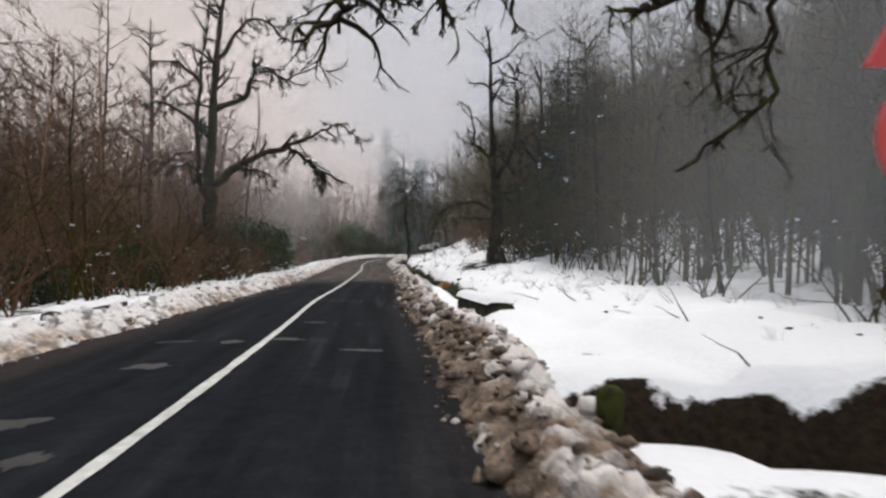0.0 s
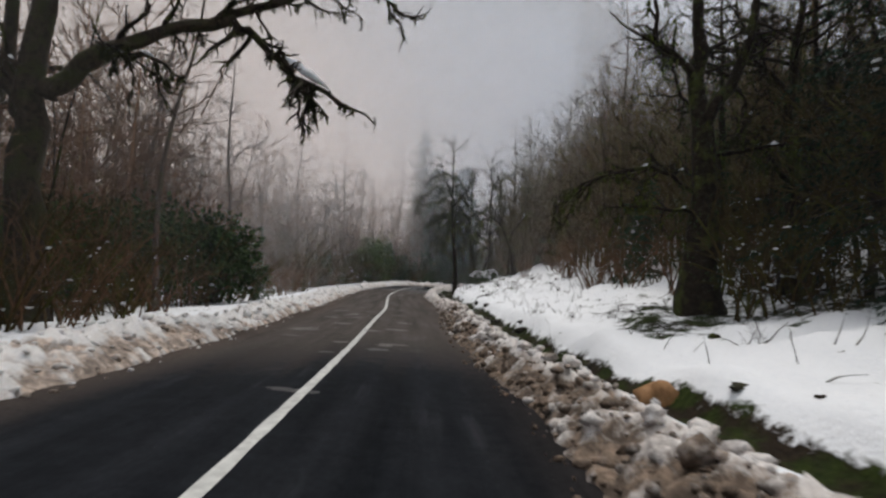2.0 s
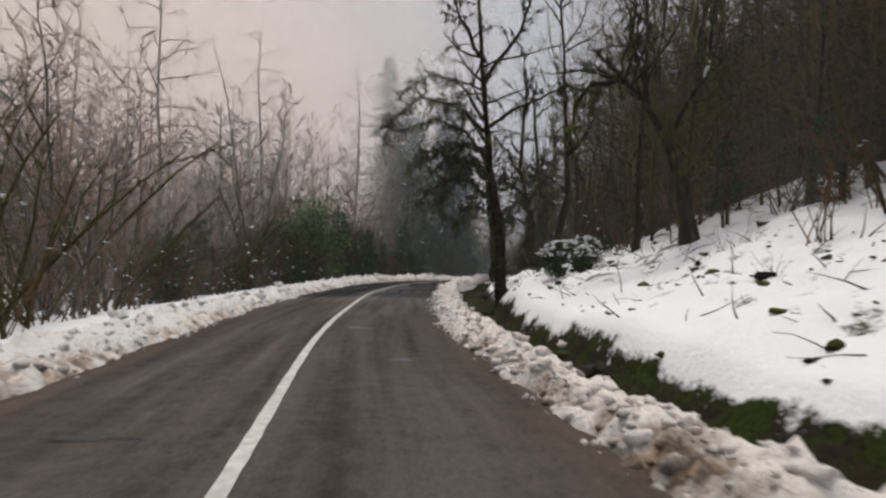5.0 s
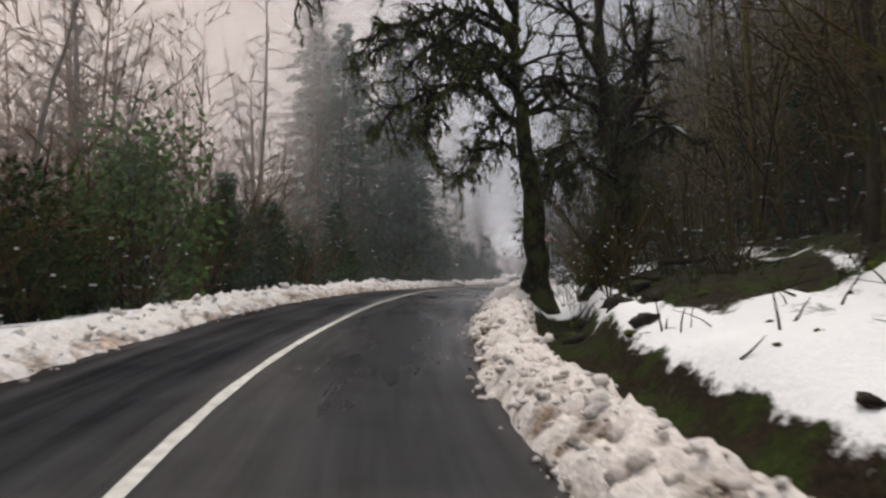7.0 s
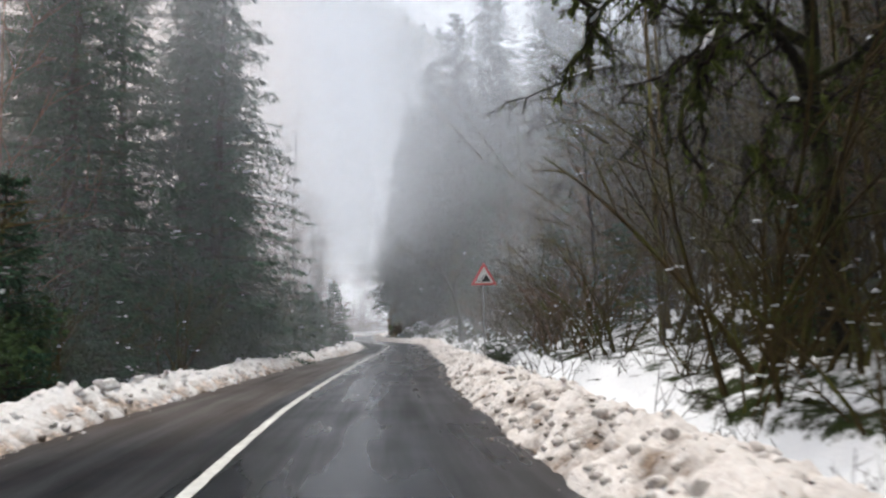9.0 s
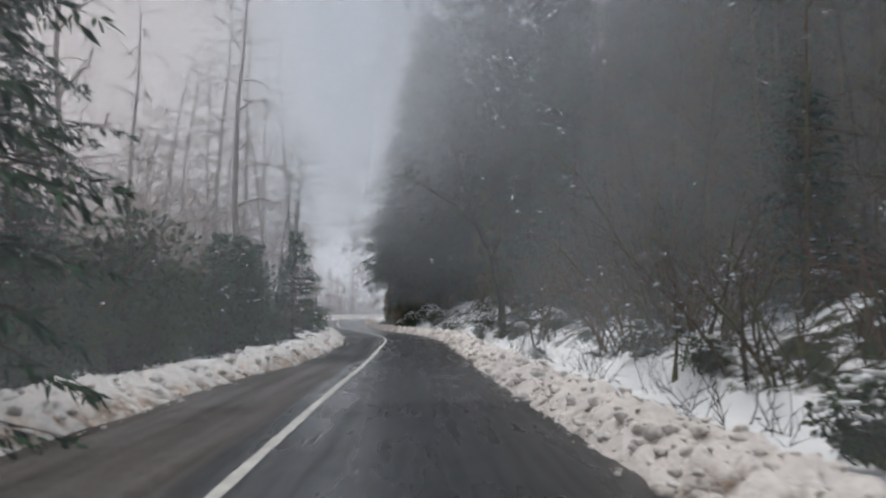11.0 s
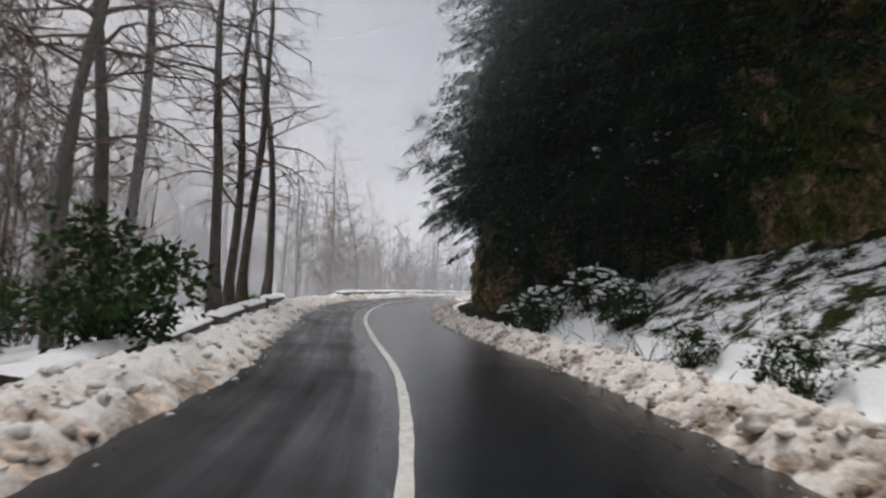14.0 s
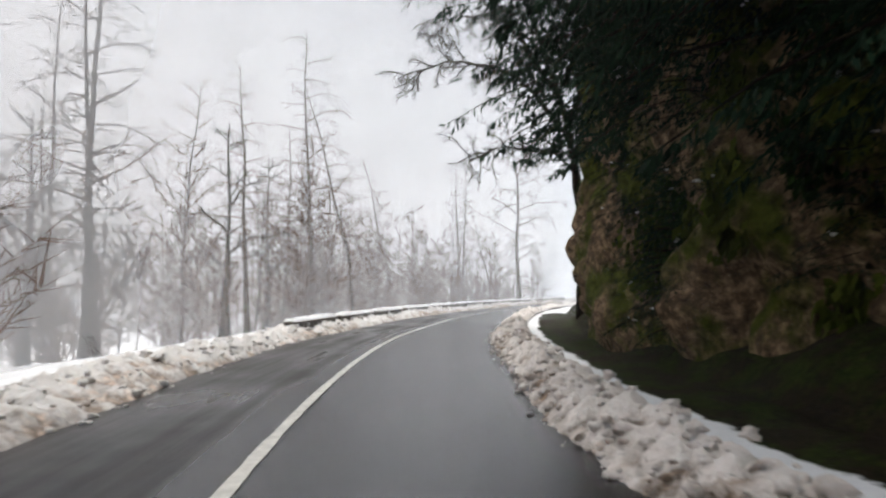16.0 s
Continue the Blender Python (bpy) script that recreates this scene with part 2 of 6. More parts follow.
def ground_material():
    m, nt, b = material("snowy_forest_floor", 0.85, 0.06)
    p = coords(nt)
    fine = noise_tex(nt, p, 11.0, 6.0, 0.7)
    mid = noise_tex(nt, p, 1.7, 5.0, 0.62)
    wide = noise_tex(nt, p, 0.35, 3.0)
    earth = ramp_tex(nt, fine, ((0.3, (0.006, 0.004, 0.003)), (0.7, (0.034, 0.024, 0.015))))
    moss = ramp_tex(nt, fine, ((0.3, (0.006, 0.009, 0.002)), (0.75, (0.042, 0.060, 0.012))))
    green = maths(nt, "MULTIPLY", ramp_tex(nt, mid, ((0.46, (0, 0, 0)), (0.58, (1, 1, 1)))), maths(nt, "SUBTRACT", 1.0, attribute(nt, "soil")))
    floor_ = mix_tex(nt, green, earth, moss)
    white = ramp_tex(nt, fine, ((0.2, (0.80, 0.82, 0.85)), (0.8, (0.92, 0.925, 0.93))))
    k = maths(nt, "ADD", maths(nt, "MULTIPLY", mid, 0.5), maths(nt, "MULTIPLY", fine, 0.22))
    k = maths(nt, "ADD", k, maths(nt, "MULTIPLY", wide, 0.25))
    k = maths(nt, "ADD", k, maths(nt, "SUBTRACT", attribute(nt, "bare"), 0.5))
    mask = ramp_tex(nt, k, ((0.55, (0, 0, 0)), (0.62, (1, 1, 1))))
    nt.links.new(mix_tex(nt, mask, white, floor_), b.inputs["Base Color"])
    bump(nt, b, maths(nt, "ADD", fine, maths(nt, "MULTIPLY", mask, -0.5)), 0.6, 0.05)
    return m


GROUND = ground_material()


def asphalt_material():
    m, nt, b = material("worn_asphalt", 0.8, 0.45)
    p = coords(nt)
    lane, along, fresh = attribute(nt, "lane"), attribute(nt, "along"), attribute(nt, "fresh")
    grit = noise_tex(nt, p, 60.0, 4.0, 0.8)
    mid = noise_tex(nt, p, 3.2, 7.0, 0.72)
    wide = noise_tex(nt, p, 0.30, 3.0)
    streak = nt.nodes.new("ShaderNodeCombineXYZ")
    nt.links.new(maths(nt, "MULTIPLY", lane, 2.4), streak.inputs[0])
    nt.links.new(maths(nt, "MULTIPLY", along, 0.12), streak.inputs[1])
    band = noise_tex(nt, streak.outputs[0], 1.0, 4.0)
    tone = maths(nt, "ADD", maths(nt, "MULTIPLY", mid, 0.4), maths(nt, "MULTIPLY", band, 0.6))
    dry = ramp_tex(nt, tone, ((0.34, (0.040, 0.035, 0.032)), (0.66, (0.125, 0.109, 0.098))))
    young = ramp_tex(nt, tone, ((0.34, (0.0065, 0.0075, 0.009)), (0.66, (0.022, 0.024, 0.028))))
    laid = ramp_tex(nt, maths(nt, "ADD", fresh, maths(nt, "MULTIPLY", maths(nt, "SUBTRACT", maths(nt, "ADD", band, mid), 1.0), 0.5)), ((0.30, (0, 0, 0)), (0.70, (1, 1, 1))))
    dry = mix_tex(nt, laid, dry, young)
    mud = mix_tex(nt, mix_tex(nt, laid, (0.55,) * 3, (0.2,) * 3), dry, (0.080, 0.056, 0.042))
    side = maths(nt, "ABSOLUTE", lane)
    edge = ramp_tex(nt, maths(nt, "ADD", maths(nt, "MULTIPLY", side, 0.25), maths(nt, "MULTIPLY", tone, 0.5)), ((0.74, (0, 0, 0)), (0.98, (1, 1, 1))))
    colour = mix_tex(nt, edge, dry, mud)
    colour = mix_tex(nt, 1.0, colour, ramp_tex(nt, maths(nt, "ADD", maths(nt, "MULTIPLY", grit, 0.6), maths(nt, "MULTIPLY", noise_tex(nt, p, 17.0, 6.0, 0.75), 0.4)), ((0.34, (0.45,) * 3), (0.66, (1.5,) * 3))), "MULTIPLY")
    wet = maths(nt, "ADD", attribute(nt, "wet"), maths(nt, "MULTIPLY", maths(nt, "SUBTRACT", maths(nt, "ADD", band, wide), 1.0), 0.6))
    wet = ramp_tex(nt, wet, ((0.12, (0, 0, 0)), (0.75, (1, 1, 1))))
    colour = mix_tex(nt, wet, colour, mix_tex(nt, 1.0, colour, (0.62, 0.66, 0.72), "MULTIPLY"))
    nt.links.new(colour, b.inputs["Base Color"])
    nt.links.new(maths(nt, "ADD", maths(nt, "MULTIPLY", wet, 0.42), 0.02), b.inputs["Specular IOR Level"])
    nt.links.new(ramp_tex(nt, maths(nt, "SUBTRACT", wet, maths(nt, "MULTIPLY", mid, 0.08)), ((0.0, (0.9,) * 3), (0.85, (0.27,) * 3))), b.inputs["Roughness"])
    bump(nt, b, maths(nt, "ADD", grit, mid), 0.12, 0.008)
    return m


ASPHALT = asphalt_material()


def plain_material(name, low, high, rough=0.6, scale=6.0, metal=0.0, relief=0.2):
    m, nt, b = material(name, rough, 0.4)
    p = coords(nt)
    f = noise_tex(nt, p, scale, 6.0, 0.65)
    nt.links.new(ramp_tex(nt, f, ((0.3, low), (0.7, high))), b.inputs["Base Color"])
    b.inputs["Metallic"].default_value = metal
    bump(nt, b, f, relief, 0.02)
    return m


PAINT = plain_material("worn_road_paint", (0.36, 0.36, 0.34), (0.68, 0.68, 0.64), 0.7, 7.0)
STONE = plain_material("weathered_stone", (0.06, 0.052, 0.045), (0.20, 0.175, 0.15), 0.85, 4.0, 0.0, 0.9)
BOULDER = bark_material("dark_mossy_stone", (0.012, 0.011, 0.009), (0.055, 0.048, 0.038), (0.045, 0.055, 0.012), 0.25)
OCHRE = plain_material("ochre_stone", (0.20, 0.10, 0.04), (0.38, 0.20, 0.085), 0.8, 7.0, 0.0, 0.6)
PATCHING = plain_material("pale_patching", (0.07, 0.063, 0.056), (0.15, 0.138, 0.125), 0.8, 5.0)
HOLE = plain_material("broken_asphalt", (0.012, 0.012, 0.012), (0.04, 0.038, 0.036), 0.6, 15.0)
GALVANISED = plain_material("galvanised_steel", (0.20, 0.20, 0.20), (0.32, 0.32, 0.31), 0.5, 8.0, 0.6)
SIGN_WHITE = plain_material("sign_white", (0.72, 0.72, 0.70), (0.80, 0.80, 0.78), 0.45, 3.0)
SIGN_RED = plain_material("sign_red", (0.52, 0.06, 0.06), (0.62, 0.085, 0.085), 0.45, 3.0)
SIGN_BLACK = plain_material("sign_black", (0.012, 0.012, 0.012), (0.02, 0.02, 0.02), 0.5, 3.0)
LITTER = plain_material("dead_leaves_and_sticks", (0.05, 0.034, 0.02), (0.16, 0.115, 0.07), 0.85, 10.0)


def rock_material():
    m, nt, b = material("mossy_rock", 0.9, 0.05)
    p = coords(nt)
    fine = noise_tex(nt, p, 5.0, 8.0, 0.7)
    wide = noise_tex(nt, p, 0.9, 4.0)
    stone = ramp_tex(nt, fine, ((0.3, (0.016, 0.011, 0.007)), (0.50, (0.13, 0.09, 0.055)), (0.70, (0.42, 0.29, 0.175))))
    moss = ramp_tex(nt, fine, ((0.3, (0.014, 0.018, 0.004)), (0.7, (0.11, 0.125, 0.022))))
    nt.links.new(mix_tex(nt, ramp_tex(nt, wide, ((0.46, (0, 0, 0)), (0.58, (1, 1, 1)))), stone, moss), b.inputs["Base Color"])
    bump(nt, b, fine, 1.0, 0.08)
    return m


ROCK = rock_material()


def mist_material():
    m = bpy.data.materials.new("thin_mist")
    m.use_nodes = True
    nt = m.node_tree
    nt.nodes.remove(nt.nodes["Principled BSDF"])
    p = coords(nt)
    f = noise_tex(nt, p, 0.07, 3.0)
    k = maths(nt, "MULTIPLY", attribute(nt, "veil_depth"), maths(nt, "ADD", maths(nt, "MULTIPLY", f, 0.9), 0.55))
    clear = nt.nodes.new("ShaderNodeBsdfTransparent")
    # Warm light bounced off the brown slopes is painted into the mist's tint.
    tint = ramp_tex(nt, attribute(nt, "veil_bounce"), ((0.0, (0.495, 0.525, 0.565)), (1.0, (0.56, 0.518, 0.493))))
    a = node(nt, "ShaderNodeBsdfDiffuse")
    t = node(nt, "ShaderNodeBsdfTranslucent")
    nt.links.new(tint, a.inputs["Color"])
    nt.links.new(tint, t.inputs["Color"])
    both, out = nt.nodes.new("ShaderNodeAddShader"), nt.nodes.new("ShaderNodeMixShader")
    nt.links.new(a.outputs[0], both.inputs[0])
    nt.links.new(t.outputs[0], both.inputs[1])
    nt.links.new(k, out.inputs[0])
    nt.links.new(clear.outputs[0], out.inputs[1])
    nt.links.new(both.outputs[0], out.inputs[2])
    nt.links.new(out.outputs[0], nt.nodes["Material Output"].inputs["Surface"])
    return m


MIST = mist_material()


# ---- mesh tools ----
class Shape:
    """Collects vertices, faces and one float a vertex."""

    def __init__(self):
        self.verts, self.faces, self.values = [], [], {}

    def tube(self, pts, radii, sides=6, cap=True):
        base, n = len(self.verts), len(pts)
        side = None
        for i, p in enumerate(pts):
            ahead = (pts[min(i + 1, n - 1)] - pts[max(i - 1, 0)])
            ahead = ahead.normalized() if ahead.length > 1e-6 else Vector((0, 0, 1))
            if side is None:
                side = ahead.orthogonal().normalized()
            side = (side - ahead * side.dot(ahead))
            side = side.normalized() if side.length > 1e-6 else ahead.orthogonal().normalized()
            up = ahead.cross(side)
            for k in range(sides):
                a = 2 * math.pi * k / sides
                self.verts.append(p + (side * math.cos(a) + up * math.sin(a)) * radii[i])
        for i in range(n - 1):
            for k in range(sides):
                a, b = base + i * sides + k, base + i * sides + (k + 1) % sides
                self.faces.append((a, b, b + sides, a + sides))
        if cap:
            self.faces.append(tuple(base + k for k in reversed(range(sides))))
            self.faces.append(tuple(base + (n - 1) * sides + k for k in range(sides)))

    def spike(self, p, q, r):
        """A thin three-sided twig that ends in a point."""
        d = (q - p).normalized()
        a = d.orthogonal().normalized() * r
        b = d.cross(a)
        n = len(self.verts)
        self.verts += [p + a, p - a * 0.5 + b * 0.87, p - a * 0.5 - b * 0.87, q]
        self.faces += [(n, n + 1, n + 3), (n + 1, n + 2, n + 3), (n + 2, n, n + 3)]

    def sliver(self, p, q, side, w):
        """A thread-thin twig."""
        n = len(self.verts)
        self.verts += [p + side * w, p - side * w, q]
        self.faces.append((n, n + 1, n + 2))

    def blade(self, p, along, across, length, width):
        """A leaf-like strip with a pointed end."""
        b = len(self.verts)
        mid = p + along * (length * 0.45)
        self.verts += [p, mid + across * (width * 0.5), p + along * length, mid - across * (width * 0.5)]
        self.faces.append((b, b + 1, b + 2, b + 3))

    def lump(self, centre, size, seed, rough=0.25, rings=5, sides=8, squash=1.0):
        """A closed uneven lump."""
        base = len(self.verts)
        off = Vector((seed * 3.1, seed * 1.7, seed * 0.9))
        for i in range(rings + 1):
            th = math.pi * i / rings
            for k in range(sides if 0 < i < rings else 1):
                ph = 2 * math.pi * (k + 0.5 * (i % 2)) / sides
                d = Vector((math.sin(th) * math.cos(ph), math.sin(th) * math.sin(ph), math.cos(th)))
                r = 1 + rough * noise.noise(d * 1.4 + off) * 2 + rough * 0.6 * noise.noise(d * 3.3 + off)
                self.verts.append(centre + Vector((d.x * size[0], d.y * size[1], d.z * size[2])) * r)
        ring = lambda i, k: base if i == 0 else (base + 1 + (rings - 1) * sides if i == rings else base + 1 + (i - 1) * sides + k % sides)
        for i in range(rings):
            for k in range(sides):
                f = [ring(i, k), ring(i + 1, k), ring(i + 1, k + 1), ring(i, k + 1)]
                self.faces.append(tuple(dict.fromkeys(f)))

    def grid(self, rows):
        """A sheet from rows of points."""
        base, n = len(self.verts), len(rows[0])
        for r in rows:
            self.verts += r
        for i in range(len(rows) - 1):
            for k in range(n - 1):
                a = base + i * n + k
                self.faces.append((a, a + 1, a + n + 1, a + n))

    def mesh(self, name, mat, smooth=True):
        me = bpy.data.meshes.new(name)
        me.from_pydata([tuple(v) for v in self.verts], [], self.faces)
        me.materials.append(mat)
        for key, vals in self.values.items():
            at = me.attributes.new(key, "FLOAT", "POINT")
            at.data.foreach_set("value", vals)
        me.polygons.foreach_set("use_smooth", [smooth] * len(me.polygons))
        me.update()
        return me


def part(name, shape, mat, parent, label="", smooth=True, kind=""):
    ob = new(name, shape.mesh(name, mat, smooth))
    ob.parent = parent
    if label:
        ob["label"] = label
    if kind:
        ob["kind"] = kind
    return ob


def thing(name, label, category, group="", at=(0, 0, 0), kind=""):
    ob = new(name)
    ob.location = at
    return tagged(ob, label, category, group, kind)


def solo(name, shape, mat, label, category, group="", kind="", at=(0, 0, 0), smooth=True):
    ob = new(name, shape.mesh(name, mat, smooth))
    ob.location = at
    return tagged(ob, label, category, group, kind)


def rand_dir(rng):
    while True:
        v = Vector((rng.uniform(-1, 1), rng.uniform(-1, 1), rng.uniform(-1, 1)))
        if 0.05 < v.length < 1:
            return v.normalized()


def stem(rng, start, way, length, segs, wobble, pull):
    """A wandering line of points; pull bends it towards a direction."""
    pts, d, p = [start.copy()], way.normalized(), start.copy()
    for _ in range(segs):
        d = (d + rand_dir(rng) * wobble + pull / segs).normalized()
        p = p + d * (length / segs)
        pts.append(p.copy())
    return pts


def taper(r0, r1, n, power=1.0):
    return [r0 + (r1 - r0) * (i / (n - 1)) ** power for i in range(n)]


def along_line(pts, f):
    u = f * (len(pts) - 1)
    i = min(int(u), len(pts) - 2)
    return pts[i].lerp(pts[i + 1], u - i), (pts[i + 1] - pts[i]).normalized()


# ---- structure: ground, road, snow banks ----
def ground_sheet():
    s = Shape()
    cols = sorted({round(-600 + 60 * i, 2) for i in range(8)} | {-160, -140, -120, -100, -85, -72, -60, -50, -42, -35, -30, -26, -22, -19, -16.5, -14.5}
                  | {round(-13 + 0.5 * i, 2) for i in range(14)} | {round(-6 + 0.4 * i, 2) for i in range(9)} | {-2, -1, 0, 1, 2}
                  | {round(2.4 + 0.22 * i, 2) for i in range(30)} | {round(9.2 + 0.5 * i, 2) for i in range(14)}
                  | {17, 19, 21.5, 24.5, 28, 32, 37, 43, 50, 60, 75, 95, 120, 150, 190, 240, 320, 420, 600})
    ys = [-220, -150, -100, -70, -45, -28] + [-16 + 0.45 * i for i in range(520)] + [222 + 1.5 * i for i in range(28)] + [268 + 8 * i for i in range(28)] + [500, 540, 600, 720]
    rows, bare, soil = [], [], []
    for y in ys:
        row = []
        cx, cz = road_x(y), road_z(y)
        for dx in cols:
            row.append(Vector((cx + dx, y, cz + ground_height(dx, y) + mountain(dx, y))))
            a = dx - right_edge(y)
            v = 0.30 + (0.17 + 0.04 * ramp(y, 36, 50) + 0.04 * ramp(y, 68, 80)) * ramp(a, 2.0, 4.0) if dx > 0 else 0.20
            if dx > 0:
                d = table(y, DITCH)
                if d > 0.02:
                    v = max(v, (0.78 - 0.34 * ramp(y, 94, 98)) * math.exp(-((a - ditch_line(y)) / (0.80 + 0.2 * ramp(y, 62, 70))) ** 4))
                else:
                    v = max(v, 0.42 * math.exp(-((a - 3.2) / 1.0) ** 2))
                v = max(v, 0.62 * math.exp(-((y - 42.5) / 6.0) ** 4) * ramp(a, 3.0, 4.2))
                if 3 < y < 13:
                    v = max(v, 0.95 * math.exp(-((y - 8.6 + 0.45 * (dx - 3.7)) / 1.15) ** 6) * ramp(dx, 3.3, 3.9), 0.55 * (1 - ramp(y, 6, 8)) * (1 - ramp(dx, 5.5, 8)))
                    v = max(v, 0.85 * math.exp(-((y - 12.0 + 0.25 * (dx - 3.7)) / 0.45) ** 4) * ramp(dx, 3.4, 3.8) * (1 - ramp(dx, 4.8, 5.6)))
                v = max(v, 0.54 * ramp(a, 7, 12), 0.80 * ramp(a, 12, 20))
                v = max(v, 0.70 * ramp(a, 4.2, 6.2) * ramp(y, 80, 88) * (1 - ramp(y, 112, 118)), 0.80 * ramp(a, 2.6, 3.3) * (1 - ramp(a, 5.2, 6.4)) * ramp(y, 85, 89) * (1 - ramp(y, 99, 103)), 0.60 * ramp(a, 2.3, 3.1) * ramp(y, 86, 90) * (1 - ramp(y, 108, 111)))
                if y > 104:
                    v = max(v, 0.60 * ramp(a, 2.4, 3.6), 0.66 * ramp(a, 5.0, 7.5) * ramp(y, 118, 126))
                v = max(v, 0.76 * ramp(a, 2.5, 3.3) * ramp(y, 149.5, 152) * (1 - ramp(y, 157, 160.5)), 0.74 * ramp(a, 5.0, 6.4) * ramp(y, 154, 157) * (1 - ramp(y, 165, 168)))
                if 162 < y < 215:
                    v = max(v, 0.75 * ramp(a, 1.1, 1.7) * ramp(y, 180.5, 184))
            else:
                b = -dx - left_edge(y)
                v = max(v, table(y, ((0, 0.62), (60, 0.5), (130, 0.55), (165, 0.5), (175, 0.22), (262, 0.30))) * ramp(b, 1.2, 3.0))
                v = max(v, 0.62 * ramp(b, 40, 60))
            v = max(v, (0.42 + 0.14 * wave(dx, y, 30, 4.0)) * ramp(y, 262, 280))
            bare.append(v)
            soil.append(ramp(dx, 2.8, 3.2) * (1 if 4 < y < 14 else 0))
        rows.append(row)
    s.grid(rows)
    s.values["bare"] = bare
    s.values["soil"] = soil
    ob = solo("ground", s, GROUND, "snow-covered forest floor with bare mossy earth in the ditch", "ground", kind="structure")
    return ob


ground_sheet()


def road_sheet():
    s, lane, along, wet, fresh = Shape(), [], [], [], []
    rows = []
    for i in range(0, 352):
        y = -16 + 0.8 * i
        l, r = left_edge(y) + 0.5, right_edge(y) + 0.5
        row = []
        for k in range(31):
            dx = -l + (l + r) * k / 30
            row.append(Vector((road_x(y) + dx, y, road_z(y) - 0.012 * abs(dx) + 0.006 * wave(dx, y, 1.4, 2.0))))
            lane.append(dx)
            along.append(y)
            right = ramp(dx, -0.55, -0.25)
            new_r = table(y, ((0, 1.15), (28, 1.0), (42, 0.30), (82, 0.22), (83.5, 0.95), (262, 0.9)))
            new_l = table(y, ((0, 1.0), (28, 0.9), (42, 0.15), (82, 0.12), (83.5, 0.85), (106, 0.75), (115, 0.05), (136, 0.15), (148, 0.9), (175, 0.75), (195, 0.5)))
            fresh.append((new_l + (new_r - new_l) * right) * (1 - 0.35 * ramp(-dx, 1.5, 2.7) * (1 - ramp(y, 34, 44))))
            wet.append(table(y, ((0, 0.07), (34, 0.05), (42, 0.03), (72, 0.1), (88, 0.62), (160, 0.66), (180, 0.95), (262, 0.95))) * (0.45 + 0.55 * right) + 0.12 * ramp(y, 150, 165) + 0.10 * math.exp(-((dx - 1.3) / 0.5) ** 2) * ramp(y, 80, 90))
        rows.append(row)
    s.grid(rows)
    s.values.update(lane=lane, along=along, wet=wet, fresh=fresh)
    return solo("road", s, ASPHALT, "narrow worn asphalt mountain road, damp and patched", "road", kind="structure")


road_sheet()


def centre_line():
    s = Shape()
    rows = []
    rng = random.Random(4)
    for i in range(0, 900):
        y = -14 + 0.3 * i
        w = 0.063 + 0.008 * rng.uniform(-1, 1)
        h = math.atan2(road_x(y + 0.3) - road_x(y - 0.3), 0.6)
        across = Vector((math.cos(h), -math.sin(h), 0))
        c = Vector((road_x(y), y, road_z(y) + 0.010 + 0.006 * wave(0, y, 1.4, 2.0)))
        rows.append([c - across * w, c, c + across * w])
    s.grid(rows)
    return solo("road_marking", s, PAINT, "single worn white centre line painted on the asphalt", "road marking", kind="structure")


centre_line()


def bank_point(side, y, u):
    """A point of the ploughed ridge, u across it from the road's edge, and its dirt there with painted crease shade."""
    e = left_edge(y) if side < 0 else right_edge(y)
    big = wave(side * 3, y, 6.0, 1.5)
    width = (1.35 if side < 0 else 1.25) + 0.25 * big
    tall = (0.36 if side < 0 else 0.40) + 0.12 * wave(side, y, 2.2, 4.2) + 0.06 * big
    if side > 0:
        tall *= table(y, ((0, 0.62), (10, 0.75), (36, 0.85), (60, 0.9), (90, 1.0), (120, 0.95), (262, 0.9)))
        width *= table(y, ((0, 0.95), (6, 0.78), (12, 0.85), (28, 1.0), (55, 0.95), (66, 0.75), (86, 0.8), (105, 1.35), (160, 1.3), (190, 0.9), (262, 0.9)))
    edge = 0.05 * wave(side, y, 0.5, 6.6) + 0.12 * wave(side, y, 1.6, 2.6)
    dx = e + (u - 0.02) * width + edge * (1 - u)
    prof = math.sin(math.pi * min(max(u * 0.92 + 0.02, 0), 1)) ** 0.55
    p = Vector((side * dx, y, 0))
    q = p * 2.3 + Vector((0, 0, side * 9))
    f = noise.voronoi(q)[0]
    small = noise.voronoi(q * 2.3 + Vector((3, 3, 3)))[0][0]
    lumps = 0.15 * math.exp(-(f[0] / 0.42) ** 2) + 0.09 * math.exp(-(small / 0.38) ** 2) + 0.05 * math.exp(-(noise.voronoi(q * 4.4)[0][0] / 0.33) ** 2) - 0.10 + 0.03 * noise.noise(q * 4.2)
    lumps *= 1.2 if side < 0 else 1.25 + 0.3 * (1 - ramp(y, 12, 60))
    z = ground_height(side * dx, y) + prof * (tall + lumps) - 0.10 * (1 - prof)
    at = Vector((road_x(y) + side * dx + 0.06 * noise.noise(p * 3.1) * prof, y + 0.03 * noise.noise(p * 2.9 + Vector((5, 5, 5))), road_z(y) + z))
    stain_shade = (0.84 - 0.60 * ramp(u, 0.25, 0.85)) if side > 0 else (0.62 - 0.46 * ramp(u, 0.10, 0.6))
    if side > 0:
        stain_shade *= table(y, ((0, 0.90), (20, 0.95), (48, 1.0), (62, 0.55), (80, 0.34), (92, 0.26), (125, 0.30), (150, 0.44), (262, 0.38)))
    # Besides the dirt, shade is painted into the creases between lumps.
    return at, stain_shade + 0.2 * big + (1.5 if y < 60 else 0.9) * (f[0] - 0.32) + 0.5 * (small - 0.32)


